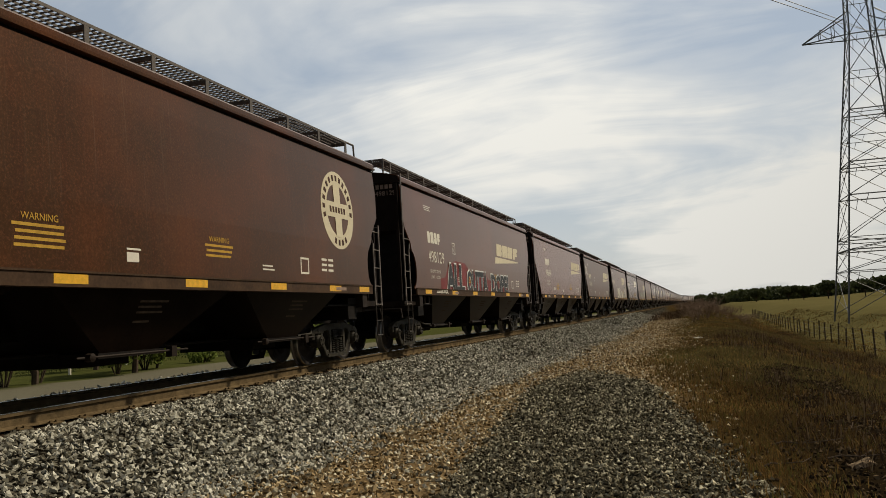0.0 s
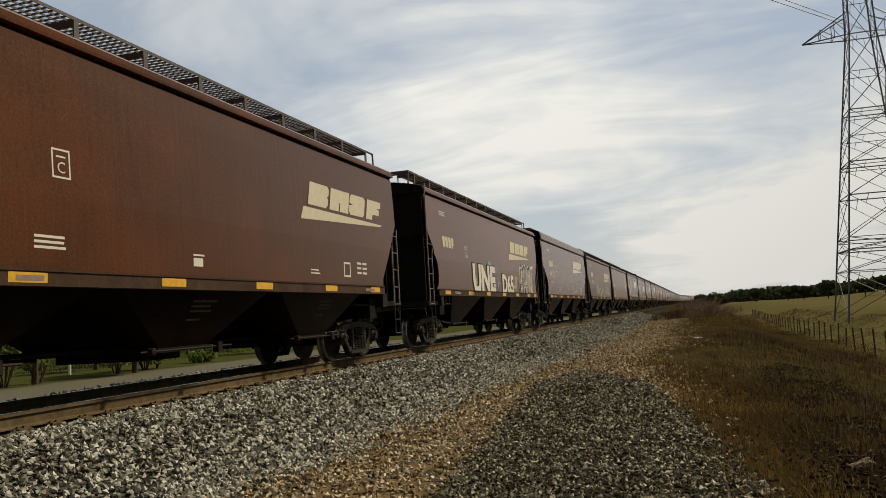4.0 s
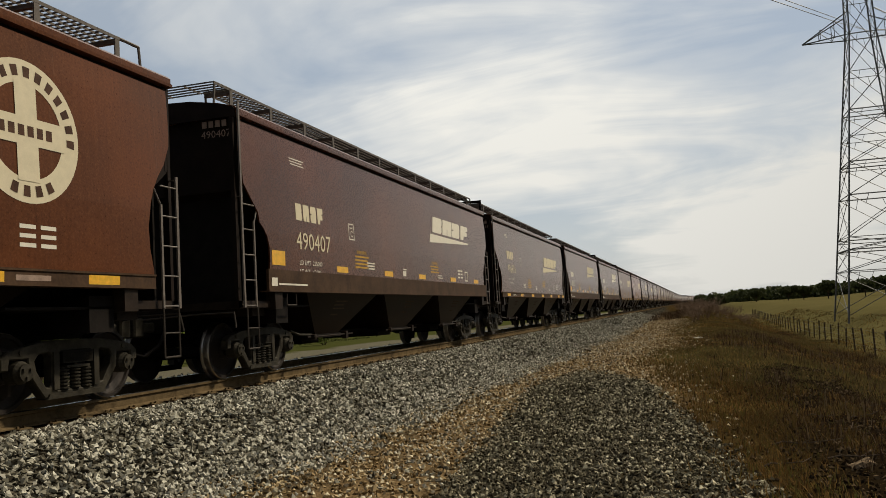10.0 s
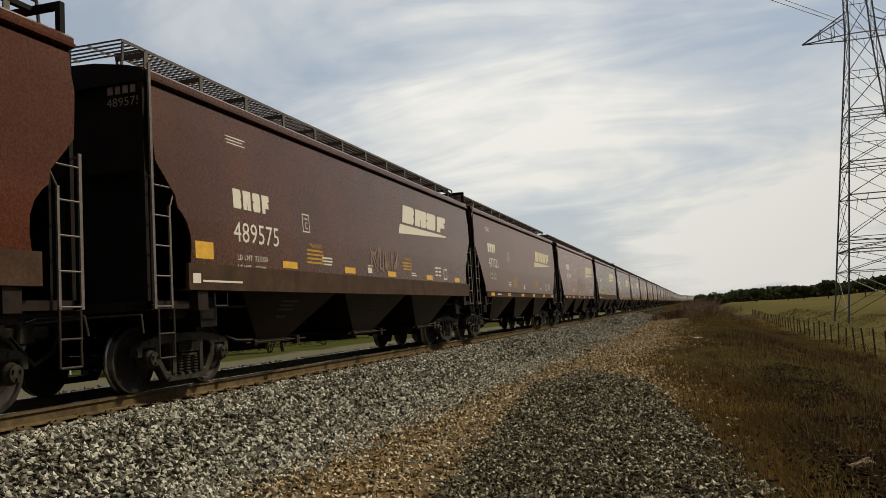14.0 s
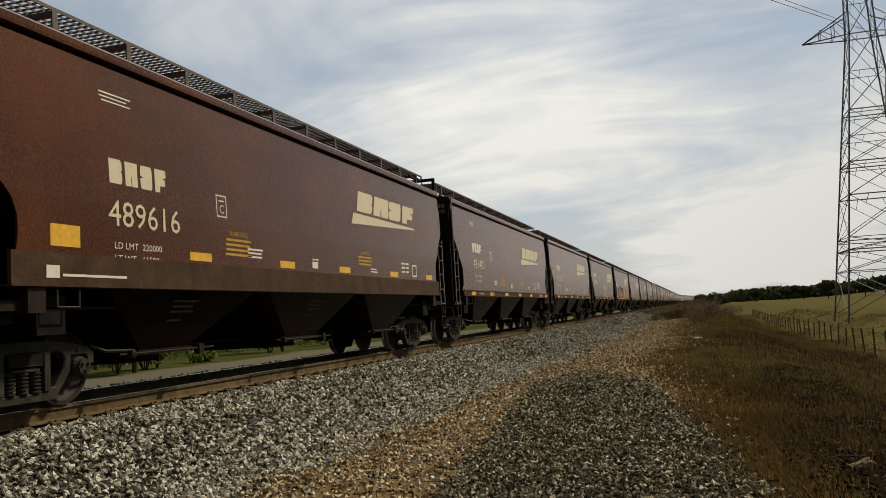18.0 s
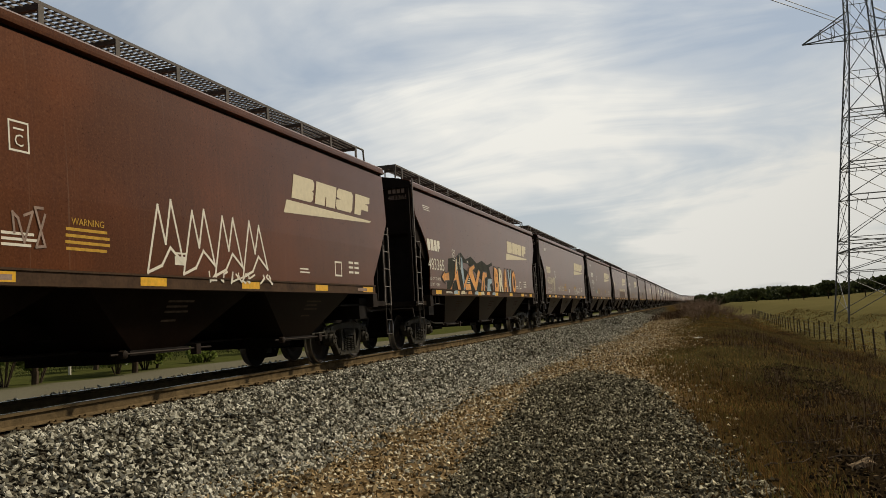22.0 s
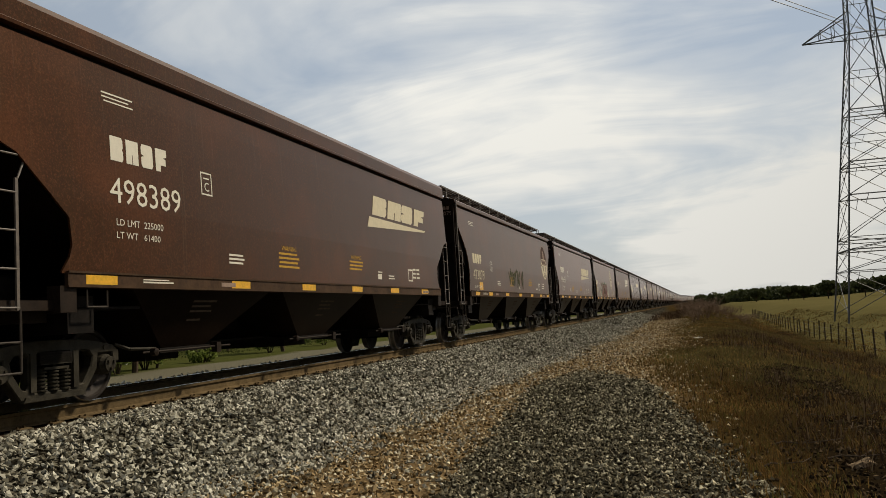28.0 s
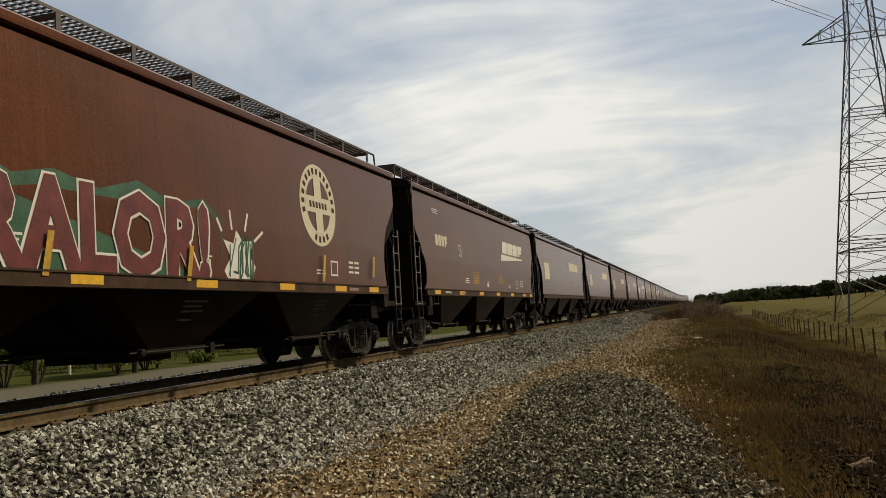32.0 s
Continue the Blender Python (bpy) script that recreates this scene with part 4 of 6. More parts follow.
def disc(car, y, z, r0, r1, mat, name, lift, a0=0.0, a1=360.0, seg=48, ry=1.0, label=""):
    v, f = [], []
    n = max(2, int(seg * (a1 - a0) / 360))
    for k in range(n + 1):
        q = radians(a0 + (a1 - a0) * k / n)
        for r in (r0, r1):
            v.append((y - OFF + r * math.cos(q) * ry, z + r * math.sin(q)))
    f = [(2 * k, 2 * k + 1, 2 * k + 3, 2 * k + 2) for k in range(n)]
    return on_side(v, f, mat, car, name, lift, label)


def strokes(car, lines, width, mat, name="graffiti", lift=0.010):
    """Spray strokes: polylines in (y, z), y from the leading corner post."""
    v, f = [], []
    for pts in lines:
        for (ya, za), (yb, zb) in zip(pts, pts[1:]):
            d = math.hypot(yb - ya, zb - za) or 1e-6
            u, w = (yb - ya) / d, (zb - za) / d
            h = width / 2
            b = len(v)
            v += [(ya - OFF - u * h - w * h, za - w * h + u * h), (ya - OFF - u * h + w * h, za - w * h - u * h), (yb - OFF + u * h + w * h, zb + w * h - u * h), (yb - OFF + u * h - w * h, zb + w * h + u * h)]
            f.append((b, b + 1, b + 2, b + 3))
    ob = on_side(v, f, mat, car, name, lift)
    for k, q in enumerate(ob.data.vertices):      # each pass of the can lies over the last
        q.co.x += 0.0007 * (k // 4 % 17)
    return ob


def scribble(seed, y0, y1, z0, z1, letters, lean=0.15):
    """Tall zigzag tag that reads as a row of sprayed loops."""
    r = random.Random(seed)
    out, step = [], (y1 - y0) / letters
    for k in range(letters):
        ya, pts = y0 + k * step, []
        for j in range(r.randint(4, 7)):
            pts.append((ya + r.uniform(-0.05, 1.1) * step, r.uniform(z0, z1) if j % 2 else (z1 - r.uniform(0, 0.25) * (z1 - z0) if j % 4 == 0 else z0 + r.uniform(0, 0.3) * (z1 - z0))))
        out.append([(y + lean * (z - z0), z) for y, z in pts])
    return out


def outline(car, name, mat, pts, y0, z0, w, h, slant=0.0, lift=0.02, label=""):
    """One painted shape from an outline in the unit square."""
    v = [(y0 - OFF + p * w + slant * q * h, z0 + q * h) for p, q in pts]
    return on_side(v, [tuple(range(len(v)))], mat, car, name, lift, label)


BLOCKS = (        # plain slabs with a nick or two
    ((0, 0), (0.9, 0), (1, 0.14), (1, 0.42), (0.92, 0.5), (1, 0.58), (1, 0.86), (0.9, 1), (0, 1)),
    ((0, 0), (0.47, 0), (0.48, 0.4), (0.52, 0.4), (0.53, 0), (1, 0), (1, 1), (0, 1)),
    ((0.1, 0), (0.9, 0), (1, 0.14), (1, 0.86), (0.9, 1), (0.1, 1), (0, 0.86), (0, 0.56), (0.25, 0.5), (0, 0.44), (0, 0.14)),
    ((0, 0), (0.42, 0), (0.46, 0.28), (0.92, 0.28), (0.92, 0.56), (0.7, 0.62), (1, 0.68), (1, 1), (0, 1)),
)


# along each kind of side: two warnings, notice, label, small notice, tag, data, clearance plate past the mark; then the reflectors
LAYOUT = {
    "round": (5.75, 9.35, 4.75, 7.6, 11.05, 12.45, 13.35, 2.4, (1.35, 3.9, 6.3, 8.8, 11.25, 13.6, 15.1)),
    "slant": (5.4, 10.15, 4.5, 7.5, 11.3, 12.85, 13.55, 3.2, (1.35, 4.1, 6.7, 9.2, 11.85, 14.2)),
    "notch": (6.1, 9.15, 4.5, 10.8, 11.5, 12.9, 13.25, 1.98, (1.3, 4.5, 6.9, 9.2, 11.5, 13.8)),
    "deep": (4.48, 9.75, 5.15, 7.5, 10.45, 13.3, 12.5, 2.4, (3.54, 6.23, 8.74, 11.67, 14.4)),
    "wide": (6.85, 10.7, 4.75, 8.6, 12.45, 13.1, 14.0, 2.4, (1.35, 3.2, 5.9, 8.4, 10.9, 13.2, 15.0)),
}


def markings(car, kind, deep, number, style, seed, t_off, t_top, l_off, l_z):
    r = random.Random(seed)
    w1, w2, n1, i1, n2, tag, dat, plate, offs = LAYOUT["deep" if deep else "wide" if kind == "bulge" else kind]
    if number == "498275":
        w1, w2, n1, n2 = 8.95, 11.0, 4.5, 10.0
    if number == "495560":
        w1, w2, n1, plate = 6.45, 9.95, 5.1, 3.5
    old = style == "oldseal" or number.startswith("48103")
    mk = "cream" if old or r.random() < 0.3 else "white"
    # owner's mark in four plain blocks, then the number
    for k in range(4):
        outline(car, "mark_block", mk, BLOCKS[k], t_off + 0.305 * k, t_top - 0.31, 0.245, 0.31, lift=0.012)
    if number:
        wording(car, number, t_off - 0.05, t_top - 0.84, 0.32, 1.48, mk, "car_number")
        wording(car, number, 0.88, 3.89, 0.12, 0.54, "faded", "end_number", on_end=True)
        me = bpy.data.meshes.new("end_mark")
        me.from_pydata([(0.90 + 0.12 * k + dx, -HALF - 0.012, z) for k in range(4) for dx, z in ((0, 4.06), (0.085, 4.06), (0.085, 4.17), (0, 4.17))], [], [(4 * k, 4 * k + 1, 4 * k + 2, 4 * k + 3) for k in range(4)])
        me.materials.append(M["faded"])
        new("end_mark", me).parent = car
        wording(car, "LD LMT  2%02d000" % r.randint(19, 27), t_off + 0.05, t_top - 1.12, 0.085, 0.95, "white", "capacity_data")
        wording(car, "LT WT   6%d00" % r.randint(10, 39), t_off + 0.05, t_top - 1.28, 0.085, 0.88, "white", "weight_data")
    quads(car, "top_stencil", "white", [(t_off - 0.1, t_off + 0.5, 3.80, 3.82), (t_off - 0.1, t_off + 0.42, 3.75, 3.768), (t_off - 0.06, t_off + 0.5, 3.70, 3.718)])
    # boxed clearance plate letter
    q0, s0, t = t_off + plate, t_top - 0.5, 0.022
    q1, s1 = q0 + 0.29, s0 + 0.34
    quads(car, "plate_box", "white", [(q0, q1, s0, s0 + t), (q0, q1, s1 - t, s1), (q0, q0 + t, s0 + t, s1 - t), (q1 - t, q1, s0 + t, s1 - t), (q0 + 0.07, q0 + 0.22, s0 + 0.24, s0 + 0.26)])
    wording(car, "C", q0 + 0.08, s0 + 0.06, 0.13, 0.12, "white", "plate_letter")
    # notices
    base = 0.12 if deep else 0.0
    for y0, n in ((w1, 4), (w2, 3)):
        if r.random() < 0.92 and number not in ("481038", "483365"):
            wording(car, "WARNING", y0 + 0.12, 2.10 + base, 0.08, 0.55, "mustard", "warning_heading")
            quads(car, "warning_text", "mustard", [(y0 + r.uniform(0, 0.06), y0 + 0.80 - r.uniform(0, 0.1), 2.03 - 0.075 * k + base, 2.065 - 0.075 * k + base) for k in range(n)])
    quads(car, "notice_text", "white", [(n1, n1 + 0.5 - r.uniform(0, 0.1), 1.80 + 0.06 * k + base, 1.83 + 0.06 * k + base) for k in range(3)])
    quads(car, "inspection_label", "white", [(i1, i1 + 0.24, 1.72 + base, 1.84 + base), (i1, i1 + 0.28, 1.87 + base, 1.895 + base)])
    quads(car, "dimension_data", "white", [(dat + 0.3 * i, dat + 0.23 + 0.3 * i, 1.80 + 0.1 * k + base, 1.845 + 0.1 * k + base) for k in range(3) for i in range(2)])
    quads(car, "small_notice", "white", [(n2, n2 + 0.40, 1.74 + base, 1.765 + base), (n2, n2 + 0.35, 1.80 + base, 1.825 + base)])
    b0, b1, c0, c1, t = tag, tag + 0.34, 1.72 + base, 2.02 + base, 0.035
    quads(car, "tracking_tag", "white", [(b0, b1, c0, c0 + t), (b0, b1, c1 - t, c1), (b0, b0 + t, c0 + t, c1 - t), (b1 - t, b1, c0 + t, c1 - t)])
    # big emblem
    if style == "logo":
        lm = "cream" if r.random() < 0.75 else "white"
        for k, w in enumerate((0.88, 0.94, 0.84, 0.82)):
            outline(car, "emblem_block", lm, BLOCKS[k], l_off + 0.34 + 0.97 * k, l_z + 0.28, w, 0.45, 0.36, label="slanted cream block of the painted emblem" if k == 0 else "")
        on_side([(l_off - OFF, l_z - 0.02), (l_off + 4.1 - OFF, l_z + 0.16), (l_off + 4.2 - OFF, l_z + 0.205), (l_off + 0.15 - OFF, l_z + 0.225)], [(0, 1, 2, 3)], lm, car, "emblem_wedge", 0.012)
    else:
        cy, cz = l_off, 3.06
        worn = "faded" if number == "473079" else "cream"
        disc(car, cy, cz, 0.53, 0.79, "cream", "round_emblem", 0.010, label="round cream emblem with a cross") if worn == "cream" else disc(car, cy, cz, 0.50, 0.79, "cream", "round_emblem", 0.010, a0=176, a1=364)
        if worn == "faded":
            disc(car, cy, cz, 0.0, 0.79, "emblemdark", "worn_emblem_half", 0.010, a0=10, a1=170)
            disc(car, cy, cz, 0.77, 0.80, "faded", "emblem_rim", 0.014, a0=4, a1=176)
            quads(car, "emblem_stem", "cream", [(cy - 0.16, cy + 0.16, cz - 0.50, cz - 0.17)], 0.024)
            quads(car, "emblem_edge", "cream", [(cy - 0.55, cy + 0.55, cz - 0.17, cz - 0.13), (cy - 0.55, cy + 0.55, cz + 0.13, cz + 0.16)], 0.030)
        for a0 in range(8, 368, 15):
            if not 200 < a0 < 235 and not 305 < a0 < 340:
                disc(car, cy, cz, 0.60, 0.72, "emblemdark", "emblem_bar", 0.014, a0, a0 + 8)
        outline(car, "emblem_cross", worn, ((0, 0.36), (0.36, 0.36), (0.36, 0), (0.64, 0), (0.64, 0.36), (1, 0.36), (1, 0.64), (0.64, 0.64), (0.64, 1), (0.36, 1), (0.36, 0.64), (0, 0.64)), cy - 0.55, cz - 0.55, 1.1, 1.1, lift=0.022)
        for k in range(6):
            quads(car, "emblem_bar", "emblemdark", [(cy - 0.40 + 0.135 * k, cy - 0.31 + 0.135 * k, cz - 0.06, cz + 0.06)], 0.026)
    # small stencils on the sill and the end sill
    if not deep:
        quads(car, "sill_stencil", "white", [(2.35, 3.0, 1.455, 1.475), (2.35, 2.9, 1.49, 1.505)], 0.042)
        quads(car, "sill_mark", "faded", [(4.2, 4.6, 1.44, 1.50), (13.9, 14.4, 1.44, 1.50)], 0.042)
    else:
        quads(car, "sill_stencil", "white", [(1.0, 2.1, 1.50, 1.53), (0.75, 0.95, 1.48, 1.62)], 0.042)
    # reflectors
    zr = (1.80, 1.92) if deep else (1.42, 1.53)
    for y0 in offs:
        v = quads(car, "reflector", "yellow", [(y0, y0 + 0.55, zr[0], zr[1])], 0.012 if deep else 0.04)
    if deep or number in ("476755", "473079"):
        p0, p1 = (max(0.86, t_off - 1.1), 1.84) if deep else (t_off + 0.72, 1.61)
        quads(car, "placard", "yellow", [(p0, p0 + 0.47, p1, p1 + 0.25)], 0.010)


def sprayed(car, word, y, z, h, w, edge, fill, rim=0.05):
    """Fat sprayed letters with a contrasting rim."""
    wording(car, word, y, z, h, w, edge, "graffiti_outline", 0.012, fat=0.07)
    wording(car, word, y + rim, z + rim * 0.8, h - 1.6 * rim, w - 2 * rim, fill, "graffiti_letters", 0.018, fat=0.045)


def graffiti(index, car):
    def g(lines, width, mat, lift=0.012):
        return strokes(car, lines, width, mat, "graffiti", lift)
    if index == 1:
        outline(car, "graffiti_halo", "red", ((0, 0), (1, 0), (0.99, 0.35), (0.72, 0.5), (0.64, 0.45), (0.6, 0.7), (0.5, 0.75), (0.36, 0.72), (0.3, 0.98), (0.18, 1), (0.1, 0.85), (0.05, 0.4), (0, 0.35)), 2.9, 1.56, 9.0, 0.86, lift=0.006)
        for word, y, w, h in (("ALL", 3.42, 2.05, 0.94), ("OUTTA", 5.68, 2.85, 0.82), ("DOPE!", 8.95, 2.9, 0.80)):
            sprayed(car, word, y, 1.43, h, w, "sprayed_white", "black", 0.06)
        g(scribble(11, 2.6, 3.4, 1.44, 1.53, 6), 0.02, "white", 0.05)
    elif index == 3:
        g(scribble(3, 0.30, 1.0, 2.95, 3.65, 3, -0.6), 0.075, "white")
    elif index == 4:
        for word, y, w, h in (("UNE", 4.6, 3.25, 1.05), ("D65", 8.9, 2.1, 0.86)):
            sprayed(car, word, y, 1.44, h, w, "black", "white", 0.05)
        wording(car, "2019", 7.75, 2.22, 0.20, 0.45, "blue", "graffiti_year", 0.010)
        g(scribble(45, 6.8, 7.25, 2.45, 2.62, 5), 0.025, "blue")
        g(scribble(46, 8.1, 8.6, 1.75, 2.15, 4), 0.03, "blue")
        g(scribble(44, 11.15, 11.6, 1.6, 2.3, 3), 0.04, "cream")
        g([[(11.65, 2.1), (11.62, 2.35), (11.75, 2.2), (11.83, 2.4), (11.93, 2.2), (12.05, 2.35), (12.02, 2.1), (11.65, 2.1)]], 0.035, "mustard")
        outline(car, "graffiti_fill", "black", ((0, 0), (0.95, 0), (1, 0.5), (0.97, 1), (0.7, 0.92), (0.5, 0.98), (0.3, 0.9), (0.22, 0.98), (0.1, 0.55), (0, 0.4)), 12.0, 1.44, 3.35, 1.36, lift=0.010)
        for k, (y, top) in enumerate(((12.25, 2.62), (12.75, 2.70), (13.30, 2.74), (13.85, 2.72), (14.50, 2.70))):
            g([[(y - 0.1, 1.46), (y - 0.02, 2.0), (y - 0.1, 2.1), (y + 0.1, top - 0.1), (y + 0.22, top), (y + 0.38, top - 0.02), (y + 0.44, top - 0.25), (y + 0.32, 2.1), (y + 0.46, 1.9), (y + 0.36, 1.45)],
               [(y + 0.14, top - 0.25), (y + 0.12, 1.95)], [(y + 0.24, 2.0), (y + 0.2, 1.62), (y + 0.34, 1.8)]], 0.055, "white", 0.016)
        g([[(14.35, 2.3), (14.6, 2.3)], [(14.42, 2.16), (14.48, 2.45)], [(14.54, 2.16), (14.42, 2.36)]], 0.04, "white", 0.018)
        outline(car, "graffiti_corner", "white", ((0, 0), (0.12, 0), (0.3, 0.75), (1, 0.82), (1, 1), (0.1, 0.95)), 14.85, 2.1, 0.5, 0.68, lift=0.017)
        quads(car, "placard", "yellow", [(14.5, 14.95, 1.60, 1.85)], 0.022)
    elif index == 5:
        g(scribble(51, 3.6, 4.5, 1.62, 2.0, 3), 0.02, "faded")
        g(scribble(52, 7.3, 8.5, 1.8, 2.25, 4), 0.025, "blue")
    elif index == 6:
        # tall mint tag of looped letters, then an arrow that curls under the notice
        g([[(4.55, 2.32), (4.40, 2.10), (4.40, 1.92), (4.50, 1.98), (4.58, 2.28), (4.62, 1.86), (4.42, 1.84)],
           [(4.72, 2.10), (4.86, 2.62)], [(4.70, 2.36), (4.76, 1.84), (4.95, 2.48), (4.92, 1.86), (4.74, 2.12)],
           [(5.00, 2.46), (5.12, 1.86), (5.36, 1.74), (5.54, 1.86)], [(5.10, 2.30), (5.28, 2.50), (5.48, 2.36), (5.55, 2.12), (5.48, 1.90), (5.26, 1.90), (5.14, 2.06), (5.10, 2.30)],
           [(5.54, 2.20), (5.68, 2.28), (5.78, 2.64), (5.66, 2.00), (5.72, 1.74), (5.84, 2.34), (5.92, 1.94), (5.62, 2.02)],
           [(5.92, 1.94), (6.06, 1.84), (6.22, 2.00), (6.38, 2.40), (6.34, 1.72)]], 0.065, "mint")
        g([[(7.12, 2.44), (6.98, 2.22), (6.60, 2.08), (7.06, 1.98)], [(6.66, 2.10), (7.10, 2.22), (7.42, 2.18), (7.58, 2.02), (7.50, 1.80), (7.30, 1.62), (6.76, 1.60), (6.56, 1.70)]], 0.055, "mint")
        g([[(8.30, 2.36), (8.20, 1.92), (8.44, 1.98), (8.50, 2.34), (8.54, 1.90), (8.22, 1.90)], [(8.54, 2.30), (8.74, 1.92), (8.92, 2.48), (8.82, 1.92), (9.02, 2.22), (9.04, 1.92), (8.72, 1.96)],
           [(9.32, 2.34), (9.26, 1.80), (9.06, 1.58), (8.84, 1.60), (8.66, 1.82)]], 0.055, "mint")
        g([[(9.86, 2.20), (9.46, 2.04), (9.78, 1.96)], [(9.48, 2.05), (9.92, 2.10), (10.10, 1.94), (9.98, 1.68), (9.70, 1.57), (9.44, 1.64)]], 0.05, "mint")
        g(scribble(63, 10.95, 12.2, 1.92, 2.52, 4) + scribble(64, 12.0, 13.5, 1.95, 2.45, 4), 0.05, "mint")
        g([[(10.9, 1.80), (11.4, 1.92), (12.2, 1.88), (13.2, 1.86)], [(13.5, 2.30), (13.3, 1.98), (13.55, 1.68), (13.85, 1.78), (13.9, 2.05), (13.6, 2.12), (13.4, 1.84)]], 0.05, "mint")
        g(scribble(65, 3.55, 4.0, 1.92, 2.08, 4), 0.02, "faded")
    elif index == 13:
        rr = random.Random(131)
        for k in range(26):      # washed-out remains of painted letters
            y = 6.9 + 3.5 * (k // 2 * 2 + rr.uniform(0, 0.8)) / 26
            z = rr.uniform(2.5, 2.85)
            g([[(y, z), (y + rr.uniform(-0.02, 0.03), z - rr.uniform(0.25, 0.8))]], rr.uniform(0.02, 0.05), "faded" if k % 3 else "mossy")
    elif index == 11:
        g(scribble(111 + index, 7.4, 9.4, 1.9, 2.4, 6), 0.05, "faded")
    elif index == 17:
        g(scribble(171, 0.25, 1.1, 2.2, 3.3, 3), 0.04, "white")
        for k, y in enumerate((6.9, 7.7, 8.5, 9.3)):
            g([[(y, 1.6), (y + 0.25, 2.5), (y + 0.40, 2.0), (y + 0.55, 2.6 - 0.05 * k), (y + 0.8, 1.75), (y + 0.5, 1.95), (y + 0.3, 1.7), (y, 1.6)]], 0.04, "white")
        g(scribble(172, 8.2, 10.2, 1.50, 1.66, 7), 0.03, "white", 0.045)
        g(scribble(173, 4.6, 5.2, 1.7, 2.25, 2), 0.03, "faded")
    elif index == 18:
        outline(car, "graffiti_fill", "mossdark", ((0, 0), (1, 0), (0.98, 0.9), (0.86, 0.8), (0.74, 0.9), (0.62, 0.8), (0.5, 0.95), (0.38, 0.85), (0.3, 1), (0.18, 0.85), (0.06, 0.8)), 2.5, 1.44, 6.0, 1.28, lift=0.010)
        pieces = (
            ("orange", ((2.6, 1.48), (2.95, 1.62), (3.42, 1.95), (3.6, 2.52), (3.8, 2.56), (3.85, 1.95), (4.1, 1.48), (3.8, 1.48), (3.55, 1.85), (3.2, 1.8), (3.0, 1.48))),
            ("cream", ((3.62, 2.5), (3.78, 2.5), (3.8, 2.2), (3.6, 2.05))),
            ("blue", ((4.15, 2.2), (4.42, 1.55), (4.6, 1.6), (4.4, 2.55), (4.22, 2.6))),
            ("cream", ((4.03, 2.66), (4.12, 2.66), (4.14, 2.2), (4.04, 2.15))),
            ("orange", ((4.3, 1.48), (5.3, 1.58), (5.2, 1.8), (4.75, 1.78), (5.1, 2.0), (4.95, 2.12), (4.4, 1.75))),
            ("cream", ((4.92, 2.5), (5.1, 2.5), (5.12, 2.42), (4.92, 2.42))),
            ("orange", ((5.0, 2.12), (5.9, 1.5), (6.6, 2.2), (6.3, 2.28), (5.9, 1.85), (5.6, 2.2), (5.92, 2.3), (5.8, 2.42), (5.2, 2.3))),
            ("orange", ((6.5, 1.48), (6.95, 2.22), (7.5, 2.22), (7.5, 2.05), (7.2, 2.0), (7.1, 1.48), (6.9, 1.48), (6.95, 1.9), (6.75, 1.48))),
            ("blue", ((7.4, 1.48), (7.6, 2.0), (8.2, 2.02), (8.2, 1.85), (7.9, 1.8), (8.1, 1.48))),
            ("orange", ((2.05, 1.9), (2.4, 2.1), (2.4, 2.03), (2.85, 2.08), (2.85, 1.82), (2.4, 1.80), (2.4, 1.72))),
        )
        for k, (c, pts) in enumerate(pieces):
            on_side([(y - OFF, z) for y, z in pts], [tuple(range(len(pts)))], c, car, "graffiti_letter", 0.016)
            g([list(pts) + [pts[0]]], 0.035, "black", 0.022)
        for k in range(7):      # pale chips along the foot of the piece
            y = 3.1 + 0.82 * k
            outline(car, "graffiti_chip", ("blue", "cream", "orange")[k % 3], ((0, 0), (1, 0), (0.85, 1), (0.1, 0.7)), y, 1.44, 0.5, 0.12, lift=0.046)
        for k, (letter, c) in enumerate(zip("BRAVO", ("orange", "cream", "orange", "blue", "orange"))):
            sprayed(car, letter, 8.52 + 0.76 * k, 1.47, 1.0, 0.80, "black", c, 0.06)
    elif index == 19:
        g(scribble(191, 2.75, 3.65, 1.75, 2.45, 4), 0.05, "cream")
        g([[(3.3, 1.75), (3.45, 1.55), (3.55, 1.8), (3.4, 1.95), (3.3, 1.75)]], 0.045, "cream")
        g(scribble(192, 5.4, 6.5, 1.75, 2.05, 4), 0.025, "cream")
        g(scribble(193, 10.8, 12.2, 1.6, 2.0, 4), 0.035, "white")
    elif index == 20:
        g(scribble(201, 3.4, 4.2, 1.8, 2.12, 4), 0.035, "teal")
        g(scribble(202, 7.6, 8.8, 1.44, 1.53, 5), 0.03, "white", 0.045)
    elif index == 21:
        g(scribble(211, 6.5, 13.0, 2.2, 2.42, 16), 0.09, "cream")
        outline(car, "graffiti_fill", "umberspray", ((0, 0), (1, 0), (0.98, 0.7), (0.9, 1), (0.8, 0.8), (0.6, 1), (0.45, 0.85), (0.3, 1), (0.15, 0.8), (0, 0.9)), 6.6, 1.56, 6.2, 0.72, lift=0.016)
        g(scribble(212, 6.7, 12.6, 1.58, 2.25, 10), 0.05, "black", 0.02)
    elif index == 23:
        g(scribble(231, 6.6, 9.4, 1.75, 2.45, 7), 0.10, "mossy")
    elif index == 25:
        outline(car, "graffiti_fill", "green", ((0, 0), (1, 0), (0.99, 0.75), (0.9, 0.95), (0.75, 0.85), (0.6, 1), (0.45, 0.85), (0.3, 0.95), (0.18, 0.85), (0.08, 1), (0, 0.7)), 4.2, 1.45, 5.0, 1.33, lift=0.008)
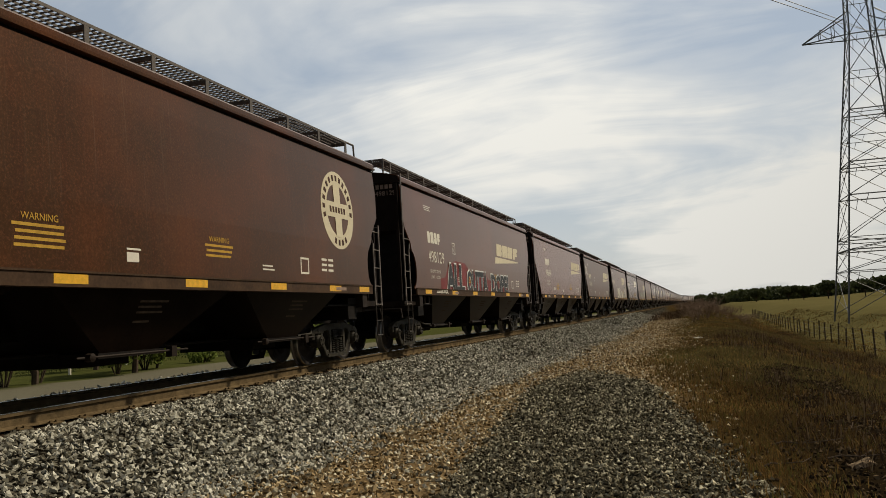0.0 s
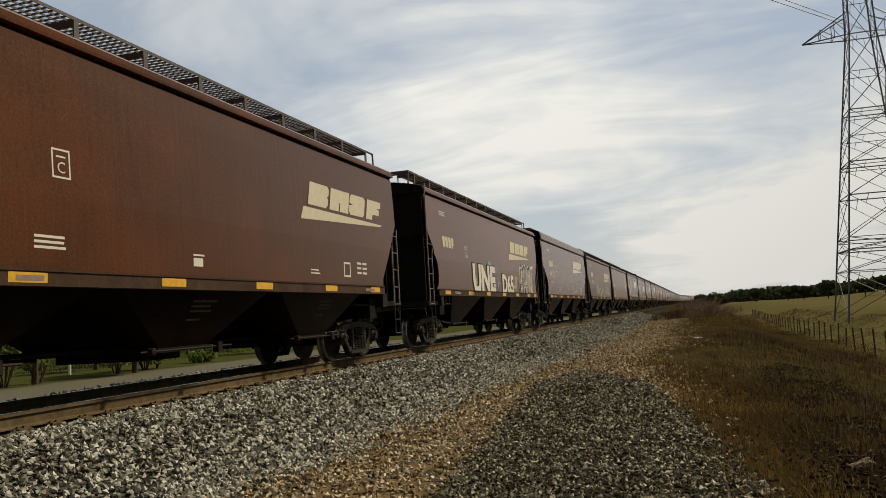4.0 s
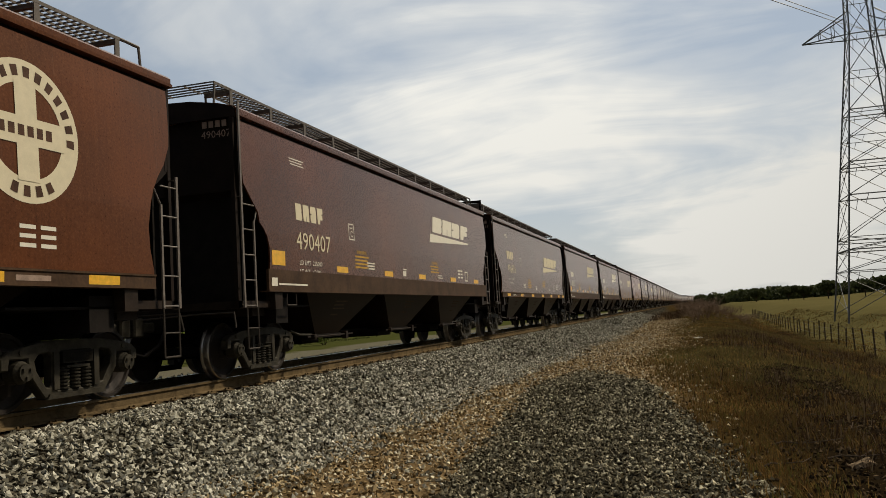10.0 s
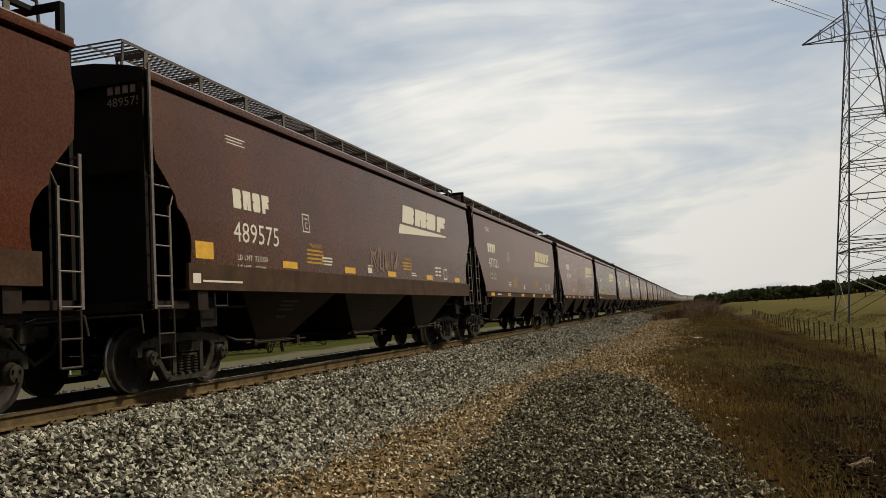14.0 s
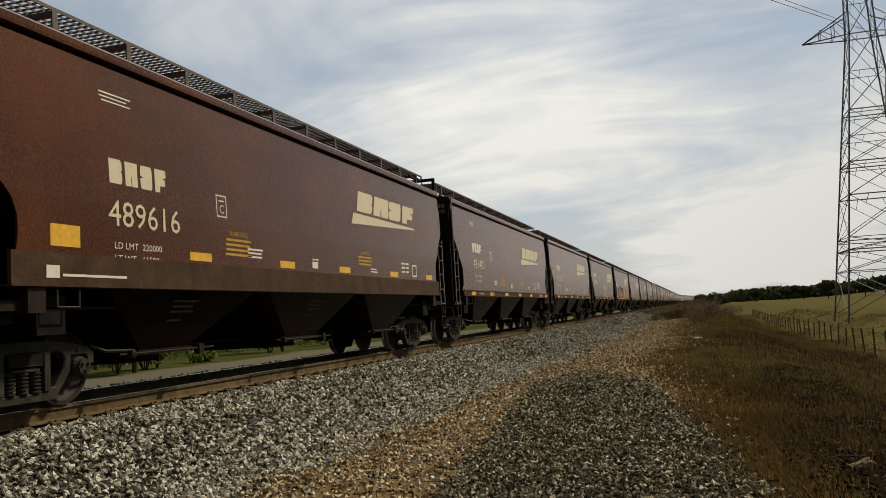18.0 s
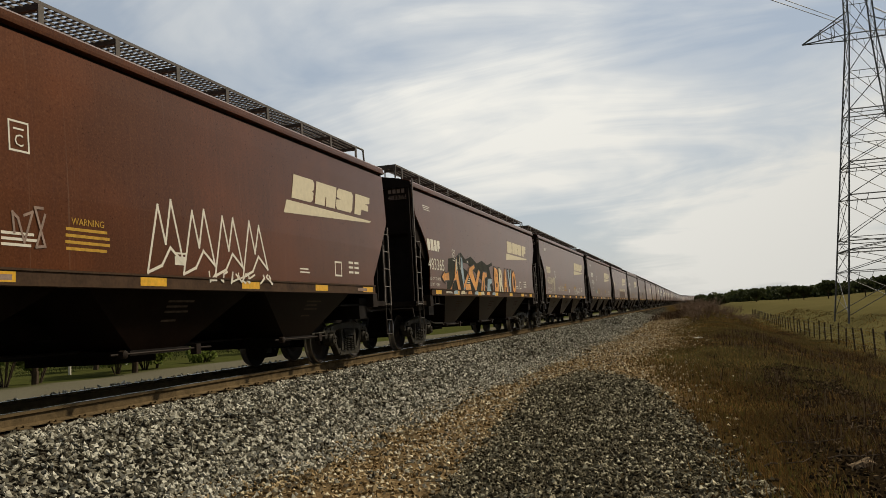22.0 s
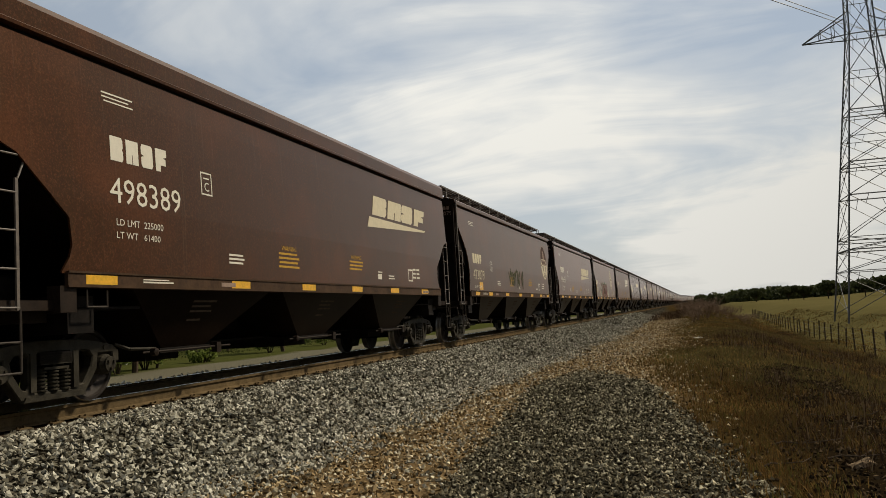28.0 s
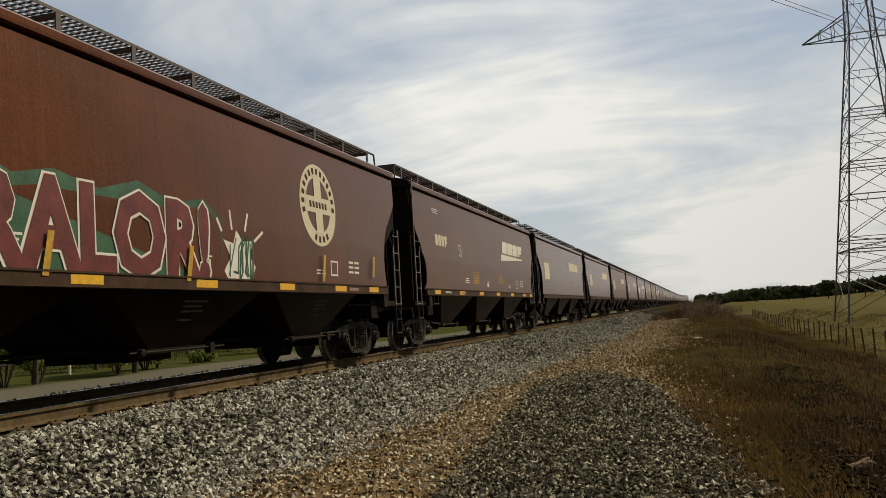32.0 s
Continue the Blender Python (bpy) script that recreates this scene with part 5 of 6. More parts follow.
        sprayed(car, "RALOR!", 4.45, 1.46, 1.24, 4.4, "white", "deepred", 0.05)
        outline(car, "graffiti_figure", "white", ((0.2, 0), (0.8, 0), (1, 0.35), (0.8, 0.55), (0.95, 0.85), (0.6, 0.8), (0.4, 1), (0.3, 0.75), (0, 0.8), (0.2, 0.5), (0, 0.25)), 9.2, 1.47, 0.95, 0.86, lift=0.014)
        g(scribble(252, 9.3, 10.05, 1.5, 2.25, 5), 0.03, "green", 0.018)
        g([[(9.15, 2.3), (9.05, 2.45)], [(9.45, 2.35), (9.42, 2.6)], [(9.85, 2.35), (9.95, 2.6)], [(10.15, 2.2), (10.4, 2.35)]], 0.05, "white")
        outline(car, "graffiti_figure", "white", ((0.1, 0), (0.9, 0), (0.8, 0.3), (1, 0.6), (0.7, 1), (0.5, 0.7), (0.2, 0.9), (0, 0.5), (0.3, 0.3)), 3.45, 1.62, 0.9, 0.48, lift=0.014)
        g(scribble(251, 3.5, 4.3, 1.65, 2.1, 4), 0.03, "green", 0.018)
        quads(car, "paint_stripe", "mustard", [(1.0, 1.10, 1.83, 2.75)], 0.012, 0.1)
        for y0, z0, z1 in ((3.18, 1.6, 2.08), (5.45, 1.5, 2.0), (8.15, 1.5, 2.0), (12.6, 1.6, 2.1), (15.2, 1.75, 2.2)):
            quads(car, "paint_stripe", "mustard", [(y0, y0 + 0.10, z0, z1)], 0.05, 0.2)
        disc(car, 4.1, 2.27, 0.0, 0.11, "white", "graffiti_dot", 0.014)
        g([[(3.75, 1.7), (3.85, 1.6), (4.2, 1.62), (4.0, 1.5), (4.3, 1.46)]], 0.06, "white", 0.045)


TEMPLATES = {}
TRAIN = []


def make_train():
    global OFF
    for i, lead in enumerate(LEADS):
        if i < len(CARS):
            kind, deep, boards, tint, number, style, *lay = CARS[i]
            far = False
        else:
            rr = random.Random(900 + i)
            kind, deep, boards = rr.choice(("round", "slant", "wide")), 0, 1
            tint, number, style, far = rr.choice(list(TINTS)), "", "logo", True
            lay = [1.8, 3.1, 10.0, 2.75]
        key = (kind, deep, boards, far)
        nxt = LEADS[i + 1] if i + 1 < len(LEADS) else lead + 18.15
        mid = (lead + nxt) / 2 - 0.79 + SLIDE.get(i, 0.0)
        if key not in TEMPLATES:
            TEMPLATES[key] = car = hopper_template(kind, bool(deep), bool(boards), far)
            bare = True
        else:
            car = copy_thing(TEMPLATES[key], pose(0, mid, 0))
        TRAIN.append((car, mid, i, far, number, style, kind, deep, tint, lay))
    # lettering only after all copies are made, so that every car carries its own
    for car, mid, i, far, number, style, kind, deep, tint, lay in TRAIN:
        set_length(kind)
        OFF = HALF + SLIDE.get(i, 0.0)
        rr = random.Random(70 + i)
        k = rr.uniform(0.58, 0.69)
        for o in (car, *car.children_recursive):
            o.color = (*(c * k for c in TINTS[tint]), GLOSS[tint])
        if not far:
            markings(car, kind, deep, number, style, 300 + i, *lay)
            graffiti(i, car)
        else:
            quads(car, "railway_emblem", "cream", [(10.3, 14.1, 2.98, 3.45)], slant=0.3)
            quads(car, "car_number", "cream", [(1.9, 3.3, 2.3, 3.1)])
        what = {"round": "rounded ends", "wide": "wide curved ends", "bulge": "bulging curved ends", "slant": "slanted ends", "notch": "notched ends"}[kind]
        shade = {"brown": "oxide brown", "dark": "dark brown", "red": "rust-red", "maroon": "maroon", "dusty": "dull dusty brown", "umber": "umber brown"}[tint]
        extra = {1: " and black graffiti", 4: " and large white graffiti", 6: " and pale sprayed tags", 18: " and colourful graffiti", 25: " and red graffiti", 21: " and dark sprayed graffiti"}.get(i, "")
        tagged(car, f"{shade} hopper wagon with {what}{extra}", "freight wagon", "covered hopper wagons of the train")


make_train()


# ---- fence, pylon, trees, small things ----
def make_fence():
    fence = tagged(new("fence"), "wire field fence on weathered wooden posts", "fence")
    rnd = random.Random(8)
    bm = bmesh.new()
    lathe(bm, [(0.040, -0.25), (0.040, 1.12), (0.030, 1.16)], "z", (0, 0, 0), 8)
    post = part("post", bm, "post", fence)
    ys = [30 + 2.55 * k for k in range(44)]
    for k, y in enumerate(ys):
        x = 16.1 + 0.012 * max(0, y - 70)
        c = post if k == 0 else post.copy()
        if k:
            scene.collection.objects.link(c)
        c.location = (x, y, ground_z(x, y))
        c.rotation_euler = (rnd.uniform(-0.07, 0.07), rnd.uniform(-0.07, 0.07), rnd.uniform(0, 6))
        c.scale = (1, 1, rnd.uniform(0.88, 1.1))
    for h in (0.35, 0.62, 0.88, 1.12):
        bm = bmesh.new()
        pts = [(16.04 + 0.012 * max(0, y - 70), y, ground_z(16.1, y) + h) for y in ys]
        path(bm, pts, 0.006, 3)
        part("wire", bm, "wire", fence)


def make_pylon():
    py = tagged(new("power_pylon"), "tall galvanised lattice steel transmission tower in a field", "power pylon")
    px, pyy, pz = 23.25, 75.6, -1.0
    py.location = (px, pyy, pz)

    def half(z):
        return 3.4 - (3.4 - 1.0) * min(1.0, z / 23.0) - 0.25 * max(0.0, (z - 23.0) / 8)
    legs = [(1, 1), (1, -1), (-1, 1), (-1, -1)]
    for sx, sy in legs:
        bm = bmesh.new()
        zs = (-0.95, 11.5, 23, 31)
        rings = [[bm.verts.new((sx * half(z) + dx * w, sy * half(z) + dy * w, z)) for dx, dy in ((-1, -1), (1, -1), (1, 1), (-1, 1))] for z, w in zip(zs, (0.065, 0.06, 0.055, 0.05))]
        for ra, rb in zip(rings, rings[1:]):
            for k in range(4):
                bm.faces.new((ra[k], ra[(k + 1) % 4], rb[(k + 1) % 4], rb[k]))
        bm.faces.new(rings[0][::-1]); bm.faces.new(rings[-1])
        part("leg", bm, "pylon", py)
    levels = [3.5, 5.2, 6.2, 9.6, 12.3, 14.4, 16.6, 19.8, 23.0, 26.0, 29.0, 31]
    def strut(a, b, r):
        bm = bmesh.new()
        bar(bm, a, b, r, 4)
        part("brace", bm, "pylon", py)

    for a, b in zip([0.0] + levels, levels):
        ha, hb = half(a), half(b)
        ca, cb = [(-ha, -ha), (ha, -ha), (ha, ha), (-ha, ha)], [(-hb, -hb), (hb, -hb), (hb, hb), (-hb, hb)]
        for k in range(4):
            (x0, y0), (x1, y1) = ca[k], ca[(k + 1) % 4]
            (u0, v0), (u1, v1) = cb[k], cb[(k + 1) % 4]
            strut((u0, v0, b), (u1, v1, b), 0.05 if b in (5.2, 9.6, 12.3, 16.6, 23.0) else 0.03)
            strut((x0, y0, a), (u1, v1, b), 0.028)
            strut((x1, y1, a), (u0, v0, b), 0.028)
            if b in (6.2, 12.3, 16.6):      # paired girts
                strut((u0, v0, b - 0.28), (u1, v1, b - 0.28), 0.03)
            if k in (0, 2) and b - a > 1.5:      # redundant members from the crossing to the girt above
                mx, my, mz = (x0 + u1) / 2, (y0 + v1) / 2, (a + b) / 2
                for q in (0.3, 0.7):
                    strut((mx + (u0 - mx) * 0.5 if q < 0.5 else mx + (u1 - mx) * 0.5, my, (mz + b) / 2), (u0 + (u1 - u0) * q, v0, b), 0.02)
    for sx in (1, -1):      # close lacing between the two legs of each side
        z = 0.3
        while z < 22.4:
            q = 1 if int(z / 1.15) % 2 else -1
            strut((sx * half(z), q * half(z), z), (sx * half(z + 1.15), -q * half(z + 1.15), z + 1.15), 0.02)
            z += 1.15
    for z0, reach in ((23.0, 4.5), (29.0, 5.0)):
        for s in (1, -1):
            bm = bmesh.new()
            h = half(z0)
            tip = (s * (h + reach - 1.0), 0, z0 - 0.15)
            for sy in (1, -1):
                bar(bm, (s * h, sy * h, z0), tip, 0.055, 5)
                bar(bm, (s * h, sy * h, z0 + 1.9), tip, 0.05, 5)
                for q in (0.3, 0.6):
                    p0 = (s * h + (tip[0] - s * h) * q, sy * h * (1 - q), z0 + 0.1 * q)
                    p1 = (p0[0], p0[1], z0 + 1.9 * (1 - q) + 0.1 * q)
                    bar(bm, p0, p1, 0.03, 4)
                    p2 = (s * h + (tip[0] - s * h) * (q - 0.3), sy * h * (1.3 - q), z0)
                    bar(bm, p2, p1, 0.03, 4)
            for q in (0.0, 0.3, 0.6):
                p0 = (s * h + (tip[0] - s * h) * q, h * (1 - q), z0 + 0.1 * q)
                bar(bm, p0, (p0[0], -p0[1], p0[2]), 0.03, 4)
            part("crossarm", bm, "pylon", py)
    # conductors
    for a, b in (((12.23, 53.92, 20.00), (22.03, 79.41, 24.65)), ((12.26, 53.90, 20.35), (22.06, 79.39, 24.99)), ((22.03, 79.41, 24.65), (39.92, 131.79, 36.16)), ((22.06, 79.39, 24.99), (40.14, 132.93, 35.81))):
        bm = bmesh.new()
        bar(bm, a, b, 0.03, 5)
        tagged(part("power_line", bm, "wire"), "thin aluminium overhead conductor hung from the pylon", "power line")


def make_markers():
    for x, y in ((-12.7, 24.6), (-15.4, 31.2)):
        bm = bmesh.new()
        lathe(bm, [(0.05, -0.2), (0.05, 0.62), (0.02, 0.66)], "z", (0, 0, 0), 8)
        ob = part("marker_post", bm, "white")
        ob.location = (x, y, ground_z(x, y))
        tagged(ob, "short white marker post in the grass beyond the track", "marker post", "marker posts")


def leaf_crown(bm, centre, radius, count, size, rnd, flat=0.75):
    for _ in range(count):
        while True:
            p = Vector((rnd.uniform(-1, 1), rnd.uniform(-1, 1), rnd.uniform(-1, 1)))
            if 0.25 < p.length < 1 and noise.noise(p * 2.2 + Vector(centre)) > -0.22:
                break
        p = Vector((p.x * radius, p.y * radius, p.z * radius * flat)) + Vector(centre)
        s = size * rnd.uniform(0.6, 1.5)
        e = Euler((rnd.uniform(0, 6), rnd.uniform(0, 6), rnd.uniform(0, 6))).to_matrix()
        v = [bm.verts.new(p + e @ Vector(c) * s) for c in ((-0.5, -0.28, 0), (0.1, -0.5, 0.1), (0.6, 0, -0.1), (0.1, 0.45, 0.1), (-0.5, 0.25, 0))]
        bm.faces.new(v)


def make_tree(x, y, height, spread, leaf, seed, dense=1.0, bare=False, name="tree", label="", size=0.16):
    rnd = random.Random(seed)
    tree = tagged(new(name), label or "small spreading tree with fresh green leaves in a pasture", "tree", "trees by the line")
    tree.location = (x, y, ground_z(x, y) - 0.05)
    bm = bmesh.new()
    th = height * rnd.uniform(0.28, 0.4)
    r0 = height * 0.035
    lean = Vector((rnd.uniform(-0.1, 0.1), rnd.uniform(-0.1, 0.1), 1))
    fork = lean * th
    bar(bm, (0, 0, -0.1), fork * 0.5, r0, 7); bar(bm, fork * 0.5, fork, r0 * 0.8, 7)
    tips = []
    for k in range(7):
        q = 2 * math.pi * k / 7 + rnd.uniform(-0.4, 0.4)
        out = spread * rnd.uniform(0.45, 0.8)
        a = fork * rnd.uniform(0.75, 1.0)
        m = a + Vector((math.cos(q) * out * 0.5, math.sin(q) * out * 0.5, (height - th) * rnd.uniform(0.25, 0.45)))
        e = m + Vector((math.cos(q) * out * 0.5, math.sin(q) * out * 0.5, (height - th) * rnd.uniform(0.15, 0.45)))
        bar(bm, a, m, r0 * 0.45, 5); bar(bm, m, e, r0 * 0.25, 4)
        for _ in range(3):
            t2 = m + (e - m) * rnd.uniform(0.2, 0.9) + Vector((rnd.uniform(-1, 1), rnd.uniform(-1, 1), rnd.uniform(-0.2, 0.8))) * spread * 0.25
            bar(bm, m + (e - m) * rnd.uniform(0, 0.5), t2, r0 * 0.14, 3)
            tips.append(t2)
        tips.append(e)
    part("trunk", bm, "bark", tree)
    bm = bmesh.new()
    n = int(90 * dense)
    for p in tips:
        leaf_crown(bm, tuple(p), spread * 0.27, max(6, n // 4), size, rnd)
    leaf_crown(bm, (0, 0, th + (height - th) * 0.55), spread * 0.75, n * 3, size, rnd, 0.5)
    part("crown", bm, leaf, tree)
    return tree


def make_trees():
    # beyond the track, seen under the cars
    for k, (x, y, h, s) in enumerate(((-9.9, 24.4, 3.0, 1.5), (-9.8, 19.8, 2.8, 1.3), (-11.6, 38.4, 3.0, 1.6), (-10.6, 26.6, 1.6, 1.2), (-15.8, 32.3, 3.4, 1.9), (-13.9, 27.4, 2.8, 1.3), (-19, 24, 3.0, 1.6), (-24, 45, 4.5, 2.4), (-20, 55, 4.2, 2.4), (-26, 72, 5, 2.8), (-22, 95, 5, 3.0), (-34, 38, 5.2, 2.9), (-38, 60, 5.5, 3.0), (-17.5, 43, 2.6, 1.4))):
        make_tree(x, y, h, s, "leaf", 20 + k, 1.2, size=0.15)
    # green clump in the pasture by the tower
    for k, (x, y, h, s) in enumerate(((56, 268, 5.2, 3.6), (63, 276, 6.0, 4.0), (74, 262, 5.2, 3.6), (86, 272, 5.5, 4.0), (47, 274, 5.6, 3.8), (104, 282, 5.0, 4.0), (28, 292, 4.6, 3.6), (37, 286, 4.8, 3.6), (42, 290, 4.4, 3.2))):
        make_tree(x, y, h, s, "leafdark", 60 + k, 1.6, name="pasture_tree", label="rounded dark green tree at the edge of a pasture", size=0.55)
    # far woods along the skyline
    rnd = random.Random(4)
    bm = bmesh.new()
    for k in range(430):
        q = rnd.uniform(0.3, 34) if k < 300 else rnd.uniform(-62, -3)
        d = rnd.uniform(400, 540)
        x, y = 8 + d * math.sin(radians(q)), d * math.cos(radians(q))
        if abs(x - bend(y)) < 9:
            continue
        h = rnd.uniform(4.0, 6.8)
        leaf_crown(bm, (x, y, ground_z(x, y) + h * 0.42), h * 0.75, 95, 1.5, rnd, 0.72)
    tagged(part("far_woods", bm, "leafdark"), "dark line of distant woods along the horizon", "woods", kind="stuff")
    # unseen woods to the side and behind, added to darken reflections in the cars
    bm = bmesh.new()
    for k in range(300):
        y = rnd.uniform(-90, 150)
        x = rnd.uniform(60, 72) + max(0.0, y - 90) * 0.35
        h = rnd.uniform(9, 13)
        for z in (0.3, 0.7):
            leaf_crown(bm, (x, y, ground_z(x, y) + h * z), h * 0.36, 50, 1.7, rnd, 0.95)
    tagged(part("side_woods", bm, "leafdark"), "unseen dark woods beside the pasture, added for reflections", "woods", kind="stuff")


def make_bush(x, y, height, spread, seed):
    rnd = random.Random(seed)
    bush = tagged(new("bush"), "low bright green bush on the grass beyond the track", "bush", "bushes beyond the track")
    bush.location = (x, y, ground_z(x, y))
    bm = bmesh.new()
    for k in range(7):
        q = 0.9 * k + rnd.uniform(-0.3, 0.3)
        bar(bm, (0.05 * math.cos(q), 0.05 * math.sin(q), -0.05), (spread * 0.5 * math.cos(q), spread * 0.5 * math.sin(q), height * rnd.uniform(0.5, 0.9)), 0.025, 5)
    part("stem", bm, "bark", bush)
    bm = bmesh.new()
    for k in range(9):
        q, out = rnd.uniform(0, 6.28), spread * rnd.uniform(0.15, 0.75)
        leaf_crown(bm, (out * math.cos(q), out * math.sin(q), height * rnd.uniform(0.25, 0.8)), spread * 0.36, 80, 0.11, rnd, 0.8)
    part("foliage", bm, "leaf", bush)


def make_shrub(x, y, height, spread, seed):
    rnd = random.Random(seed)
    bm = bmesh.new()
    for _ in range(26):
        q, out = rnd.uniform(0, 6.28), spread * rnd.uniform(0.2, 1.0)
        m = Vector((math.cos(q) * out * 0.55, math.sin(q) * out * 0.55, height * rnd.uniform(0.35, 0.6)))
        e = Vector((math.cos(q) * out, math.sin(q) * out, height * rnd.uniform(0.6, 1.0)))
        bar(bm, (math.cos(q) * 0.15, math.sin(q) * 0.15, -0.1), m, 0.012, 3)
        bar(bm, m, e, 0.008, 3)
        for _ in range(14):
            a = m + (e - m) * rnd.uniform(0, 1)
            d = Vector((rnd.uniform(-1, 1), rnd.uniform(-1, 1), rnd.uniform(0.0, 1.2))) * spread * 0.30
            bar(bm, a, a + d, 0.006, 3)
    ob = part("dead_shrub", bm, "twig")
    ob.location = (x, y, ground_z(x, y))
    tagged(ob, "leafless grey-brown shrub in dry grass by the line", "shrub", "dead shrubs by the line")


make_fence()
for k, spot in enumerate(((9.2, 76, 1.5, 1.5), (10.4, 80, 1.2, 1.5), (8.3, 82, 1.4, 1.4), (7.4, 90, 1.3, 1.3), (11.6, 88, 1.2, 1.5), (9.6, 94, 1.7, 1.7), (7.0, 102, 1.6, 1.5), (13.0, 84, 0.9, 1.2), (8.4, 68, 0.8, 1.1), (8.6, 106, 1.8, 1.6))):
    make_shrub(*spot, 500 + k)
for k, spot in enumerate(((-10.3, 24.0, 2.2, 1.2), (-10.6, 25.9, 2.0, 1.2), (-10.0, 18.9, 2.0, 1.2), (-10.4, 20.6, 1.8, 1.0), (-11.9, 37.6, 1.6, 1.0), (-12.4, 45.0, 1.5, 1.1), (-10.9, 30.2, 0.8, 0.8))):
    make_bush(*spot, 700 + k)
make_markers()
make_pylon()
make_trees()


# ---- loose stones and dry grass ----
def island_material(name, *stops, rough=0.9):
    """Colour that differs from piece to piece."""
    m, k, b = material(name, rough)
    g = k.n("ShaderNodeNewGeometry")
    co = k.n("ShaderNodeTexCoord").outputs["Object"]
    col = k.ramp(g.outputs["Random Per Island"], *stops)
    col = k.mix(k.math("MULTIPLY", k.noise(co, 45.0, 3.0), 0.3), col, (0.05, 0.045, 0.035))
    k.link(col, b.inputs["Base Color"])
    return m


M["ballast"] = island_material("pale_ballast", (0.0, (0.035, 0.030, 0.022)), (0.28, (0.16, 0.148, 0.110)), (0.6, (0.35, 0.335, 0.27)), (1.0, (0.72, 0.70, 0.59)))
M["chips"] = island_material("brown_chips", (0.0, (0.07, 0.045, 0.020)), (0.45, (0.32, 0.225, 0.11)), (0.8, (0.58, 0.47, 0.29)), (1.0, (0.82, 0.76, 0.57)))
M["heap"] = island_material("dark_gravel", (0.0, (0.024, 0.020, 0.013)), (0.5, (0.105, 0.092, 0.060)), (0.80, (0.30, 0.27, 0.185)), (1.0, (0.66, 0.61, 0.44)))
M["straw"] = island_material("dry_grass", (0.0, (0.070, 0.040, 0.013)), (0.35, (0.22, 0.130, 0.042)), (0.62, (0.46, 0.275, 0.090)), (0.80, (0.20, 0.175, 0.050)), (1.0, (0.15, 0.150, 0.042)))
M["stalk"] = island_material("dead_stalks", (0.0, (0.022, 0.013, 0.008)), (0.6, (0.075, 0.042, 0.022)), (1.0, (0.20, 0.15, 0.09)))
M["turf"] = island_material("green_turf", (0.0, (0.02, 0.03, 0.008)), (0.6, (0.05, 0.066, 0.018)), (1.0, (0.11, 0.11, 0.035)))
M["crumb"] = island_material("soil_crumbs", (0.0, (0.010, 0.007, 0.004)), (0.6, (0.055, 0.035, 0.018)), (1.0, (0.17, 0.12, 0.07)))
for _name in ("straw", "stalk", "turf"):
    through_light(M[_name], 0.25)

OCTA = np.array([(1, 0, 0), (-1, 0, 0), (0, 1, 0), (0, -1, 0), (0, 0, 1), (0, 0, -1)], float)
OCTA_F = np.array([(0, 2, 4), (2, 1, 4), (1, 3, 4), (3, 0, 4), (2, 0, 5), (1, 2, 5), (3, 1, 5), (0, 3, 5)])


def patchy(m, tint, scale, loc=(2.6, 0.4, 0)):
    """Second colour in broad patches over the land."""
    t = m.node_tree
    b = next(n for n in t.nodes if n.type == "BSDF_PRINCIPLED")
    k = Nodes(t, keep=True)
    src = b.inputs["Base Color"].links[0].from_socket
    pos = t.nodes.new("ShaderNodeNewGeometry").outputs["Position"]
    f = k.ramp(k.noise(k.mapped(pos, scale=(scale, scale * 0.4, scale), loc=loc), 1.0, 3.0, 0.6), (0.46, 0.0), (0.58, 0.85))
    out = k.mix(f, src, k.mix(0.5, src, tint))
    for link in list(src.links):
        if link.to_node.type in ("BSDF_PRINCIPLED", "BSDF_TRANSLUCENT"):
            t.links.new(out, link.to_socket)


patchy(M["straw"], (0.045, 0.014, 0.006), 0.30)
patchy(M["straw"], (0.10, 0.105, 0.045), 0.22, (7.1, 3.4, 0))
patchy(M["straw"], (0.06, 0.045, 0.02), 1.1, (1.7, 5.2, 0))


def bulk(name, verts, faces, mat, label, category):
    me = bpy.data.meshes.new(name)
    me.from_pydata(verts, [], faces)
    me.materials.append(M[mat])
    tagged(new(name, me), label, category, kind="stuff")


def scatter_stones(name, mat, zones, keep, label, seed):
    """zones: (x0, x1, y0, y1, number, smallest, largest radius)."""
    rng = np.random.default_rng(seed)
    V, F, base = [], [], 0
    for x0, x1, y0, y1, n, r0, r1 in zones:
        xs, ys = rng.uniform(x0, x1, n), rng.uniform(y0, y1, n)
        for x, y in zip(xs.tolist(), ys.tolist()):
            if not keep(x, y):
                continue
            r = rng.uniform(r0, r1)
            q = OCTA * rng.uniform(0.55, 1.25, (6, 1)) * r + rng.normal(0, 0.22 * r, (6, 3))
            a, c = rng.uniform(0, 6.28, 2)
            ca, sa, cc, sc = math.cos(a), math.sin(a), math.cos(c), math.sin(c)
            q = q @ np.array([(ca, sa, 0), (-sa, ca, 0), (0, 0, 1)]) @ np.array([(1, 0, 0), (0, cc, sc), (0, -sc, cc)])
            z = ground_z(x, y) + r * 0.30
            if x < 1.5:
                z = max(z, -0.215)
            V.append(q + (x, y, z))
            F.append(OCTA_F + base)
            base += 6
    bulk(name, np.concatenate(V).tolist(), np.concatenate(F).tolist(), mat, label, "stones")


def edge_of_ballast(x, y):
    return x < 4.25 + 0.012 * y + 0.55 * noise.noise((x * 0.5, y * 0.5, 7.0)) + 0.35 * noise.noise((x * 2, y * 2, 1.0))


